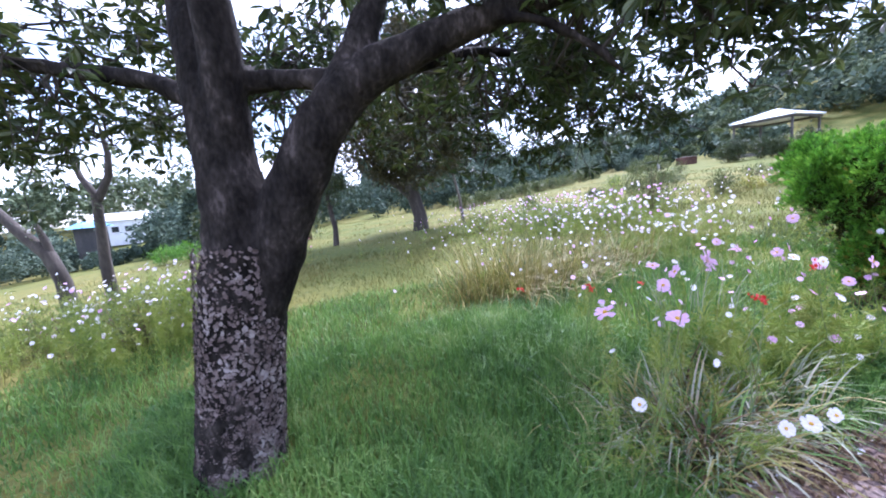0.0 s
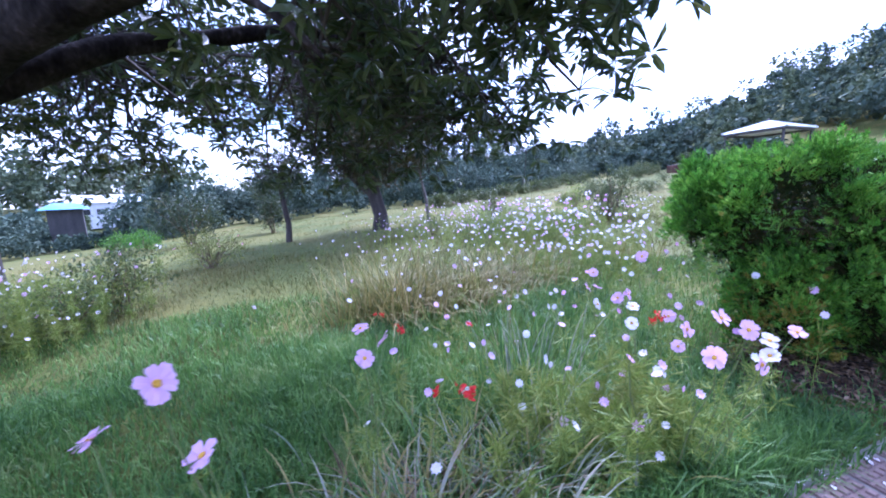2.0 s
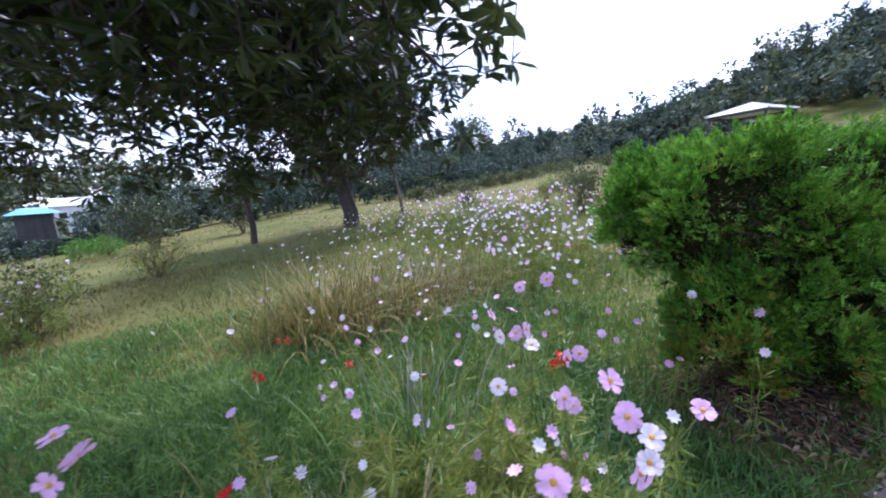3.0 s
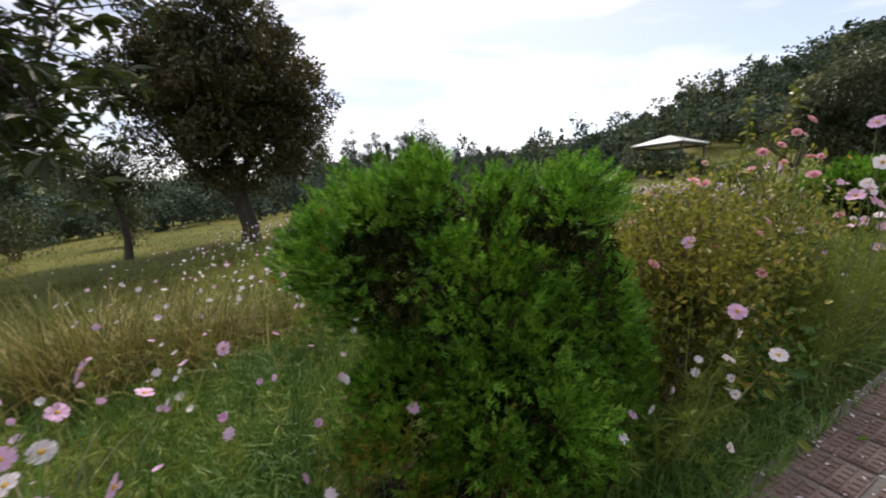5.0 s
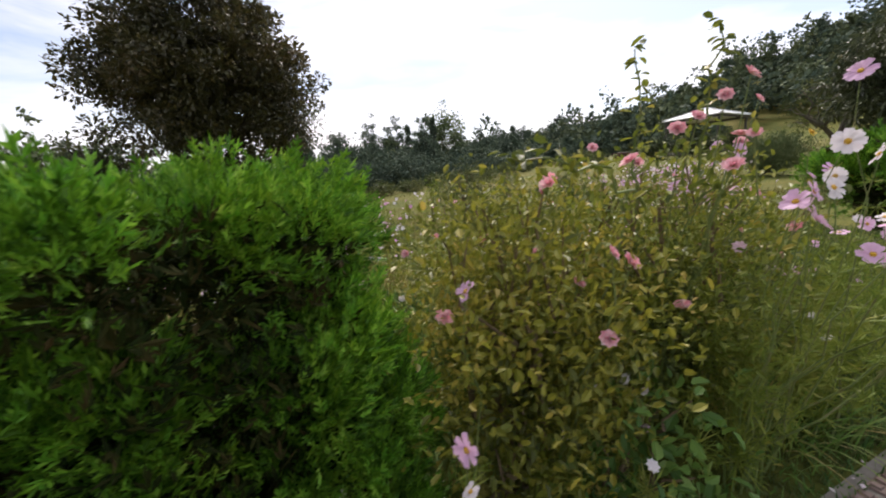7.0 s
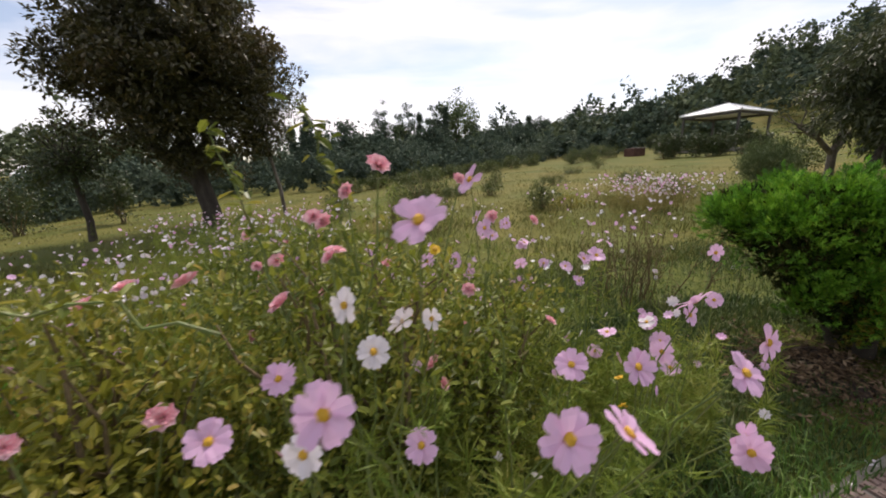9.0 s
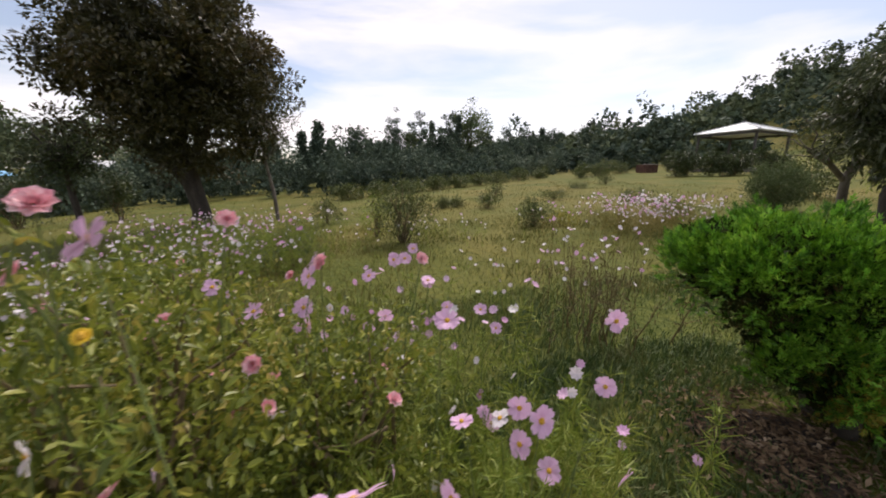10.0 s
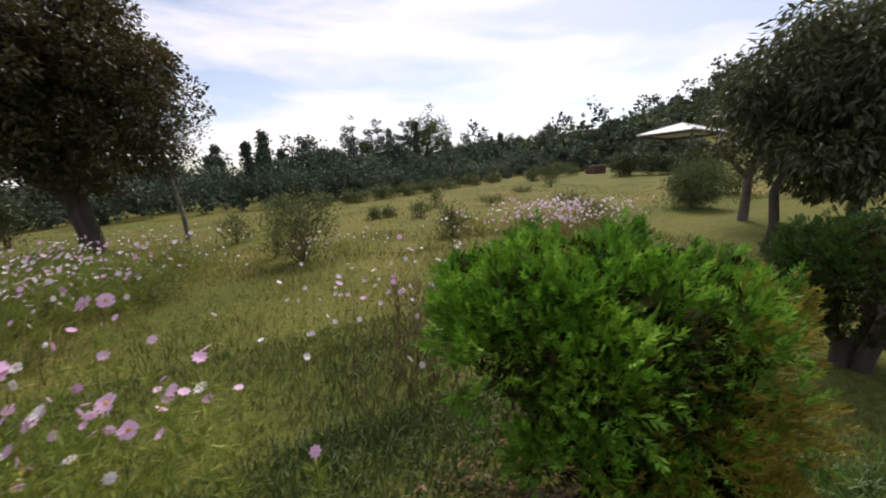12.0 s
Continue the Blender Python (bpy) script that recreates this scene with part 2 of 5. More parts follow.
def ground_material():
    m, n, l, b = shader("meadow_ground")
    co = n.new("ShaderNodeTexCoord")
    tex = []
    for s, d in ((0.05, 4), (0.45, 6), (14.0, 6)):
        t = n.new("ShaderNodeTexNoise")
        t.inputs["Scale"].default_value, t.inputs["Detail"].default_value = s, d
        l.new(co.outputs["Object"], t.inputs["Vector"])
        tex.append(t)
    r1 = ramp_node(n, [(0.3, (0.056, 0.08, 0.014)), (0.45, (0.092, 0.105, 0.022)), (0.58, (0.136, 0.125, 0.031)), (0.72, (0.19, 0.15, 0.05))])
    r2 = ramp_node(n, [(0.35, (0.66, 0.7, 0.6)), (0.5, (0.97, 0.98, 0.97)), (0.7, (1.28, 1.2, 1.05))])
    sm = n.new("ShaderNodeMath")
    sm.operation = "MULTIPLY_ADD"
    sm.inputs[1].default_value = 0.55
    hl = n.new("ShaderNodeMath")
    hl.operation = "MULTIPLY"
    hl.inputs[1].default_value = 0.5
    l.new(tex[0].outputs["Fac"], hl.inputs[0])
    l.new(tex[1].outputs["Fac"], sm.inputs[0])
    l.new(hl.outputs[0], sm.inputs[2])
    l.new(sm.outputs[0], r1.inputs["Fac"])
    l.new(tex[2].outputs["Fac"], r2.inputs["Fac"])
    mx = n.new("ShaderNodeMix")
    mx.data_type, mx.blend_type = "RGBA", "MULTIPLY"
    mx.inputs["Factor"].default_value = 1.0
    l.new(r1.outputs["Color"], mx.inputs["A"])
    l.new(r2.outputs["Color"], mx.inputs["B"])
    l.new(mx.outputs["Result"], b.inputs["Base Color"])
    b.inputs["Roughness"].default_value, b.inputs["Specular IOR Level"].default_value = 0.95, 0.15
    bp = n.new("ShaderNodeBump")
    bp.inputs["Strength"].default_value, bp.inputs["Distance"].default_value = 0.8, 0.05
    l.new(tex[2].outputs["Fac"], bp.inputs["Height"])
    l.new(bp.outputs["Normal"], b.inputs["Normal"])
    return m


M_GROUND = ground_material()

# ---- geometry helpers ----
rng = np.random.default_rng(7)


def mesh_ob(name, v, f, material, parent=None, label="", smooth=False):
    """One mesh object from vertex and face arrays (all faces with the same number of corners)."""
    v, f = np.asarray(v, float).reshape(-1, 3), np.asarray(f, np.int32)
    me = bpy.data.meshes.new(name)
    me.vertices.add(len(v))
    me.vertices.foreach_set("co", v.ravel())
    k = f.shape[1]
    me.loops.add(f.size)
    me.loops.foreach_set("vertex_index", f.ravel())
    me.polygons.add(len(f))
    me.polygons.foreach_set("loop_start", np.arange(0, f.size, k, dtype=np.int32))
    me.polygons.foreach_set("use_smooth", np.full(len(f), smooth))
    me.update(calc_edges=True)
    me.materials.append(material)
    ob = new(name, me)
    if parent is not None:
        ob.parent = parent
    if label:
        tagged(ob, label)
    return ob


def part(name, bm, material, parent, label=""):
    me = bpy.data.meshes.new(name)
    bm.to_mesh(me)
    bm.free()
    me.materials.append(material)
    ob = new(name, me)
    ob.parent = parent
    return tagged(ob, label)


def thing(name, at, label, category, group="", kind=""):
    ob = new(name)
    ob.location = at
    return tagged(ob, label, category, group, kind)


def unit(a):
    return a / np.maximum(np.linalg.norm(a, axis=-1, keepdims=True), 1e-9)


def joined(pieces):
    vs, fs, o = [], [], 0
    for v, f in pieces:
        vs.append(v)
        fs.append(f + o)
        o += len(v)
    return np.concatenate(vs), np.concatenate(fs)


def tube(pts, radii, sides=7):
    """A tapered tube along points, quads."""
    p = np.asarray(pts, float)
    r = np.broadcast_to(np.asarray(radii, float), (len(p),))
    d = unit(np.gradient(p, axis=0))
    ref = np.eye(3)[np.argmin(np.abs(p[-1] - p[0]) + np.abs(d).max(0) * 0.2)][None]
    a = unit(np.cross(d, ref))
    b = np.cross(d, a)
    t = np.linspace(0, 2 * np.pi, sides, endpoint=False)
    v = p[:, None] + r[:, None, None] * (a[:, None] * np.cos(t)[None, :, None] + b[:, None] * np.sin(t)[None, :, None])
    i = np.arange(len(p) - 1)[:, None] * sides
    j = np.arange(sides)[None]
    j2 = (j + 1) % sides
    f = np.stack([i + j, i + j2, i + sides + j2, i + sides + j], -1).reshape(-1, 4)
    return v.reshape(-1, 3), f


def bend(a, b, n=6, sag=0.0, wobble=0.05):
    """A wavy line from a to b that bows by sag."""
    a, b = np.asarray(a, float), np.asarray(b, float)
    t = np.linspace(0, 1, n)[:, None]
    p = a + (b - a) * t
    p[:, 2:3] += sag * 4 * t * (1 - t)
    w = rng.normal(0, wobble * np.linalg.norm(b - a), (n, 3))
    w[0] = w[-1] = 0
    return p + w


def leaf_mesh(p, d, nrm, length, width, fine=False):
    """Folded leaves: base points, directions, normals, lengths and widths; triangles."""
    n = len(p)
    d, s = unit(d), unit(np.cross(d, nrm))
    up = np.cross(s, d)
    L = np.broadcast_to(length, (n,))[:, None]
    W = np.broadcast_to(width, (n,))[:, None]
    if fine:
        v = np.stack([p, p + d * L * 0.3 + s * W * 0.42 + up * W * 0.15, p + d * L * 0.7 + s * W * 0.4 + up * W * 0.1, p + d * L - up * L * 0.12,
                      p + d * L * 0.7 - s * W * 0.4 + up * W * 0.1, p + d * L * 0.3 - s * W * 0.42 + up * W * 0.15], 1)
        base = np.array([[0, 1, 2], [0, 2, 3], [0, 3, 4], [0, 4, 5]])
        k = 6
    else:
        v = np.stack([p, p + d * L * 0.5 + s * W * 0.5 + up * W * 0.15, p + d * L - up * L * 0.08, p + d * L * 0.5 - s * W * 0.5 + up * W * 0.15], 1)
        base = np.array([[0, 1, 2], [0, 2, 3]])
        k = 4
    f = (np.arange(n)[:, None, None] * k + base[None]).reshape(-1, 3)
    return v.reshape(-1, 3), f


def stem_mesh(a, b, r):
    """Thin three-sided stems that taper from a to b and bow a little; triangles."""
    n = len(a)
    d = unit(b - a)
    s = unit(np.cross(d, rng.normal(0, 1, (n, 3))))
    t = np.cross(d, s)
    mid = (a + b) / 2 + s * np.linalg.norm(b - a, axis=1, keepdims=True) * 0.035
    rings = []
    for q, k in ((a, 1.0), (mid, 0.8), (b, 0.5)):
        rings += [q + (s * math.cos(u) + t * math.sin(u)) * r * k for u in (0.0, 2.1, 4.2)]
    v = np.stack(rings, 1).reshape(-1, 3)
    tri = np.array([q for h in (0, 3) for i in range(3) for q in ((h + i, h + (i + 1) % 3, h + 3 + (i + 1) % 3), (h + i, h + 3 + (i + 1) % 3, h + 3 + i))])
    return v, (np.arange(n)[:, None, None] * 9 + tri[None]).reshape(-1, 3)


def blade_mesh(p, lean, height, width, droop=0.3):
    """Grass blades: foot points, lean vectors (horizontal), heights and widths; triangles."""
    n = len(p)
    h = np.broadcast_to(height, (n,))[:, None]
    w = np.broadcast_to(width, (n,))[:, None]
    ang = rng.uniform(0, 2 * np.pi, n)
    s = np.stack([np.cos(ang), np.sin(ang), np.zeros(n)], 1)
    z = np.array([[0, 0, 1.0]])
    mid = p + z * h * 0.6 + lean * h * 0.35
    tip = p + z * h * (1 - droop * np.linalg.norm(lean, axis=1, keepdims=True)) + lean * h
    v = np.stack([p - s * w / 2, p + s * w / 2, mid - s * w * 0.4, mid + s * w * 0.4, tip], 1)
    base = np.array([[0, 1, 3], [0, 3, 2], [2, 3, 4]])
    f = (np.arange(n)[:, None, None] * 5 + base[None]).reshape(-1, 3)
    return v.reshape(-1, 3), f


def ball_points(n, power=0.45):
    """Points in a unit ball, crowded to its skin."""
    return unit(rng.normal(size=(n, 3))) * (rng.uniform(0, 1, n) ** power)[:, None]


# ---- the lie of the land ----
PATH_DIR = unit(np.array([1.0, 0.3]))
PATH_NRM = np.array([-PATH_DIR[1], PATH_DIR[0]])
PATH_AT = np.array([2.62, 1.76])


def off_path(x, y):
    """Metres to the left of the paved path's edge; negative on the paving."""
    return (np.asarray(x) - PATH_AT[0]) * PATH_NRM[0] + (np.asarray(y) - PATH_AT[1]) * PATH_NRM[1]


def land(x, y):
    x, y = np.asarray(x, float), np.asarray(y, float)
    z = 0.06 * x + 0.03 * y - 0.07
    o = off_path(x, y)
    wild = np.clip((np.abs(o + 0.8) - 1.0) / 1.5, 0, 1)
    r = np.hypot(x - 4, y - 2)
    z = z + wild * (0.035 * np.sin(1.3 * x + 0.7 * y) + 0.03 * np.sin(2.1 * y - 0.9 * x + 1.0) - 0.03) * np.clip(40 / (r + 1), 0, 1)
    z = z - 0.05 * np.clip(-x - 8, 0, 60)
    b = np.degrees(np.arctan2(x - 4, y - 2))
    rise = np.interp(b, [-180, -120, -60, -30, -12, 10, 20, 28, 35, 41, 50, 60, 75, 100, 140, 180], [0.02, 0.0, 0.0, 0.01, 0.02, 0.04, 0.05, 0.075, 0.105, 0.135, 0.19, 0.22, 0.22, 0.16, 0.08, 0.02])
    far = np.clip((r - 62) / 85, 0, 1)
    far = far * far * (3 - 2 * far)
    crest = 1.5 + rise * 150 * (1 + 0.05 * np.sin(b * 0.35) + 0.03 * np.sin(b * 0.9))
    z = np.where(r > 62, z * (1 - far) + crest * far, z)
    fall = np.clip((r - 170) / 600, 0, 1)
    return z * (1 - 0.75 * fall)


def on_land(xy, dz=0.0):
    xy = np.asarray(xy, float).reshape(-1, 2)
    return np.column_stack([xy, land(xy[:, 0], xy[:, 1]) + dz])


def spot(x, y, dz=0.0):
    return (x, y, float(land(x, y)) + dz)


rings = np.concatenate([[0.0], 0.35 * 1.098 ** np.arange(96)])
turn = np.linspace(0, 2 * np.pi, 240, endpoint=False)
gx = 4 + rings[:, None] * np.sin(turn)[None]
gy = 2 + rings[:, None] * np.cos(turn)[None]
gv = np.stack([gx, gy, land(gx, gy)], -1).reshape(-1, 3)
ri, rj = np.meshgrid(np.arange(len(rings) - 1), np.arange(240), indexing="ij")
rk = (rj + 1) % 240
gf = np.stack([ri * 240 + rj, (ri + 1) * 240 + rj, (ri + 1) * 240 + rk, ri * 240 + rk], -1).reshape(-1, 4)
tagged(mesh_ob("ground", gv, gf[:, ::-1], M_GROUND, smooth=True), "rough meadow ground of green and dry olive grass", "ground", kind="structure")


# ---- trees ----
def limb_set(forks, sides=9):
    return joined([tube(p, r, sides) for p, r in forks])


def clump_tree(name, x, y, trunk, limbs, centre, radii, clumps, per, leaf, spread, leaf_mat, bark, label, fine=False, floor=-9.0, droop=0.0, power=0.45):
    """A broadleaf tree: a trunk, limbs that reach the clumps, and a crown of many leaves in uneven clumps."""
    base = np.array(spot(x, y))
    ob = thing(name, base, label, "tree")
    v, f = limb_set([(np.array(p), r) for p, r in trunk], 12)
    mesh_ob("trunk", v, f, bark, ob, smooth=True)
    c = np.array(centre) + ball_points(clumps, power) * np.array(radii) * (1 + rng.normal(0, 0.07, (clumps, 1)))
    c = c[c[:, 2] > floor]
    tops = np.array(limbs, float)
    twigs = []
    for q in c[:: max(1, len(c) // 110)]:
        start = tops[np.argmin(np.linalg.norm(tops - q, axis=1))]
        ln = np.linalg.norm(q - start)
        twigs.append(tube(bend(start, q, 6, 0.08 * ln, 0.05), np.linspace(0.012 + 0.014 * ln, 0.006, 6), 5))
    v, f = joined(twigs)
    mesh_ob("limb", v, f, bark, ob, smooth=True)
    k = len(c)
    s = spread * rng.uniform(0.6, 1.35, (k, 1))
    p = (c[:, None] + ball_points(k * per, 0.4).reshape(k, per, 3) * s[:, None] * 1.45 * np.array([1, 1, 0.8])).reshape(-1, 3)
    d = unit(p - np.repeat(c, per, 0)) + rng.normal(0, 0.6, p.shape)
    d[:, 2] -= droop
    nrm = rng.normal(0, 0.6, p.shape) + [0, 0, 1]
    L = leaf[0] * rng.uniform(0.65, 1.25, len(p))
    v, f = leaf_mesh(p, d, nrm, L, L * leaf[1], fine)
    mesh_ob("crown", v, f, leaf_mat, ob)
    return ob


# the big tree beside the path: a stout flaking trunk that forks low
def big_tree():
    base = np.array(spot(-1.3, 1.95))
    ob = thing("broadleaf_tree", base, "stout forked tree with flaking grey-brown bark and dark glossy leaves", "tree")

    def rel(x, y, z):
        return np.array([x, y, z]) - base

    zb = base[2]
    left = [rel(-1.3, 1.95, zb - 0.12), rel(-1.27, 1.95, zb + 0.08), rel(-1.22, 1.95, 0.3), rel(-1.17, 1.95, 0.6), rel(-1.1, 1.95, 0.95), rel(-1.06, 1.95, 1.25), rel(-1.08, 1.96, 1.6), rel(-1.12, 1.98, 1.95), rel(-1.16, 2.02, 2.3), rel(-1.25, 2.15, 2.8), rel(-1.25, 2.3, 3.5), rel(-1.3, 2.4, 4.2)]
    left_b = [rel(-1.08, 1.97, 1.45), rel(-1.03, 1.93, 1.8), rel(-0.99, 1.9, 2.2), rel(-1.0, 1.85, 2.8), rel(-0.9, 1.75, 3.5)]
    right = [rel(-1.12, 1.95, 0.62), rel(-1.0, 1.95, 0.95), rel(-0.87, 1.94, 1.22), rel(-0.74, 1.93, 1.48), rel(-0.58, 1.92, 1.76), rel(-0.42, 1.92, 1.94), rel(-0.2, 1.93, 2.07), rel(0.13, 1.95, 2.2), rel(0.46, 1.98, 2.31), rel(0.9, 2.05, 2.42), rel(1.5, 2.1, 2.5)]
    cross_b = [rel(-1.05, 1.97, 2.05), rel(-0.85, 1.98, 2.06), rel(-0.65, 1.96, 2.04), rel(-0.4, 1.94, 2.02)]
    up_b = [rel(-0.44, 1.92, 1.95), rel(-0.3, 2.0, 2.24), rel(-0.15, 2.15, 2.7), rel(0.0, 2.4, 3.3)]
    down_b = [rel(0.3, 1.96, 2.27), rel(0.6, 1.9, 2.22), rel(0.88, 1.85, 2.03), rel(1.0, 1.85, 1.9)]
    out_l = [rel(-1.14, 2.0, 1.95), rel(-1.5, 2.1, 2.15), rel(-2.1, 2.2, 2.3), rel(-2.9, 2.4, 2.5)]
    back = [rel(-0.58, 1.92, 1.78), rel(-0.2, 2.4, 2.2), rel(0.5, 3.0, 2.5), rel(1.3, 3.4, 2.5)]
    back_l = [rel(-1.12, 1.98, 1.95), rel(-1.3, 2.8, 2.4), rel(-1.5, 3.6, 2.7), rel(-1.7, 4.3, 2.8)]
    sets = [(left, [0.27, 0.245, 0.228, 0.222, 0.225, 0.19, 0.16, 0.14, 0.125, 0.1, 0.08, 0.05]), (left_b, [0.1, 0.11, 0.1, 0.085, 0.05]),
            (right, [0.12, 0.16, 0.155, 0.145, 0.135, 0.12, 0.1, 0.085, 0.07, 0.05, 0.03]), (cross_b, [0.07, 0.055, 0.05, 0.05]),
            (up_b, [0.09, 0.085, 0.06, 0.04]), (down_b, [0.04, 0.03, 0.02, 0.012]), (out_l, [0.07, 0.05, 0.04, 0.025]), (back, [0.07, 0.05, 0.04, 0.025]), (back_l, [0.08, 0.06, 0.045, 0.025])]
    fine = []
    for p, r in sets:
        p = np.array(p)
        t = np.linspace(0, len(p) - 1, len(p) * 6)
        q = np.stack([np.interp(t, np.arange(len(p)), p[:, i]) for i in range(3)], 1)
        for _ in range(2):
            q[1:-1] = (q[:-2] + 2 * q[1:-1] + q[2:]) / 4
        rr = np.interp(t, np.arange(len(p)), r)
        fine.append((q, rr))
    for q, rr in fine:
        rr[0] *= 0.05
        rr[-1] *= 0.05
    v, f = limb_set(fine, 22)
    jag = np.array([noise.noise(Vector(a * 7)) * 0.55 + noise.noise(Vector(a * 18)) * 0.45 for a in v])
    cen = np.concatenate([np.repeat(q, 22, 0) for q, _ in fine])
    v = v + unit(v - cen) * (jag * 0.022)[:, None]
    solid = mesh_ob("trunk", v, f, M_BARK, ob, smooth=True).modifiers.new("merged", "REMESH")
    solid.mode, solid.voxel_size, solid.use_smooth_shade = "VOXEL", 0.014, True
    # flaking plates of bark on the lower trunk
    n = 11000
    a = rng.uniform(0, 2 * np.pi, n)
    z = zb + 0.03 + (1.2 - zb) * rng.uniform(0, 1, n) ** 2.6
    rad = np.interp(z - zb, [0, 0.2, 0.5, 0.8, 1.3], [0.25, 0.236, 0.23, 0.23, 0.236]) - 0.001
    out = np.stack([np.cos(a), np.sin(a), np.zeros(n)], 1)
    p = np.stack([np.interp(z, [-0.1, 0.6, 1.25], [-1.28, -1.17, -1.06]), 1.95 + 0 * a, z], 1) - base + out * rad[:, None]
    d = np.array([[0, 0, -1.0]]) + rng.normal(0, 0.8, (n, 3))
    d = d - out * (d * out).sum(1, keepdims=True) + out * 0.05
    L = 0.012 + 0.03 * rng.uniform(0, 1, n) ** 2
    v, f = leaf_mesh(p, d, out, L, L * rng.uniform(0.4, 0.9, n), True)
    mesh_ob("bark_flake", v, f, M_FLAKE, ob)["kind"] = "stuff"
    # the crown: boughs with rosettes of long leaves at the twig ends
    tips = np.concatenate([np.array(s[0])[-3:] for s in sets if s[0] is not cross_b])
    cl = []
    for cx, cy, cz, sx, sy, sz, k in ((0.9, 2.2, 2.75, 0.7, 0.4, 0.28, 16), (1.5, 2.05, 2.45, 0.35, 0.25, 0.15, 14), (1.95, 1.95, 2.2, 0.18, 0.15, 0.12, 9), (1.55, 2.3, 2.3, 0.42, 0.25, 0.12, 9),
                                      (1.15, 3.4, 2.2, 0.4, 0.4, 0.42, 34), (1.6, 3.5, 2.1, 0.28, 0.3, 0.42, 12), (0.3, 3.5, 2.6, 0.6, 0.5, 0.4, 30), (-0.6, 3.8, 2.9, 0.9, 0.5, 0.4, 22), (-2.6, 2.5, 2.35, 0.7, 0.4, 0.3, 56), (-1.9, 4.3, 2.6, 1.0, 0.6, 0.45, 56),
                                      (-1.2, 2.3, 3.6, 1.1, 0.7, 0.6, 28), (0.5, 2.3, 3.6, 1.1, 0.8, 0.6, 26), (-0.5, 1.9, 4.6, 1.2, 0.8, 0.5, 22), (0.3, 2.0, 2.75, 0.5, 0.25, 0.2, 9)):
        cl.append(np.array([cx, cy, cz]) + rng.normal(0, 1, (k, 3)) * np.array([sx, sy, sz]) - base)
    cl = np.concatenate(cl)
    world_z, world_y = cl[:, 2] + base[2], cl[:, 1] + base[1]
    cl = cl[(world_z > np.where(world_y > 2.9, 1.5, 1.85)) & (world_y > 1.3) & (cl[:, 0] + base[0] < 2.2)]
    near_trunk = (np.abs(cl[:, 0] - 0.25) < 0.75) & (cl[:, 1] < 0.5) & (cl[:, 2] + base[2] < 2.5)
    cl = cl[~near_trunk]
    twigs, ros = [], []
    for q in cl:
        s = tips[np.argmin(np.linalg.norm(tips - q, axis=1))]
        ln = np.linalg.norm(q - s)
        twigs.append(tube(bend(s, q, 6, 0.06 * ln, 0.05), np.linspace(0.008 + 0.01 * ln, 0.006, 6), 5))
        for _ in range(9):
            e = q + rng.normal(0, 0.17, 3) + [0, 0, -0.03]
            if e[2] + base[2] < (1.5 if e[1] + base[1] > 2.9 else 1.82):
                continue
            ros.append(e)
            twigs.append(tube(bend(q, e, 4, 0.02, 0.06), np.linspace(0.005, 0.003, 4), 3))
    v, f = joined(twigs)
    mesh_ob("twig", v, f, M_BARK_DARK, ob)["kind"] = "stuff"
    ros = np.array(ros)
    per = 11
    p = np.repeat(ros, per, 0)
    d = rng.normal(0, 1, p.shape)
    d[:, 2] = d[:, 2] * 0.5 - 0.25
    p = p + unit(d) * rng.uniform(0, 0.025, (len(p), 1))
    L = rng.uniform(0.06, 0.12, len(p))
    v, f = leaf_mesh(p, d, rng.normal(0, 0.4, p.shape) + [0, 0, 1], L, L * 0.36, True)
    mesh_ob("crown", v, f, M_OAK, ob)


big_tree()

clump_tree("oak_tree", -0.7, 13.4,
           [([(0, 0, -0.1), (0.02, 0, 0.5), (-0.15, 0, 1.2), (-0.35, 0.1, 2.0), (-0.7, 0.2, 3.2), (-0.8, 0.2, 4.6), (-0.6, 0, 6.0)], [0.32, 0.25, 0.24, 0.22, 0.17, 0.11, 0.04]),
            ([(-0.1, 0, 1.1), (-0.5, 0.1, 1.5), (-1.1, 0.1, 2.1), (-1.9, 0.1, 2.9)], [0.17, 0.15, 0.12, 0.05]),
            ([(-0.3, 0.1, 1.9), (0.3, 0, 2.7), (0.9, -0.1, 3.6), (1.3, -0.1, 4.6)], [0.15, 0.12, 0.08, 0.04])],
           [(-0.35, 0.1, 2.0), (-0.7, 0.2, 3.2), (-0.8, 0.2, 4.6), (-1.1, 0.1, 2.1), (0.3, 0, 2.7), (0.9, -0.1, 3.6), (-1.9, 0.1, 2.9), (1.3, -0.1, 4.4)],
           (-0.25, 0, 4.5), (2.9, 2.8, 2.95), 680, 105, (0.14, 0.5), 0.27, M_OAK_OLD, M_BARK_DARK, "large round dark oak tree with a leaning trunk in the meadow", floor=1.45, power=0.55)
clump_tree("sapling", 1.0, 14.8,
           [([(0, 0, -0.05), (-0.08, 0, 0.9), (-0.3, 0, 2.0), (-0.45, 0, 3.2), (-0.5, 0, 4.4)], [0.07, 0.06, 0.05, 0.035, 0.015])],
           [(-0.3, 0, 2.0), (-0.45, 0, 3.2), (-0.5, 0, 4.2)], (-0.3, 0, 3.5), (0.95, 0.9, 1.7), 120, 40, (0.1, 0.45), 0.2, M_WILLOW, M_BARK_GREY, "slender leaning sapling with sparse pale leaves beside the oak")
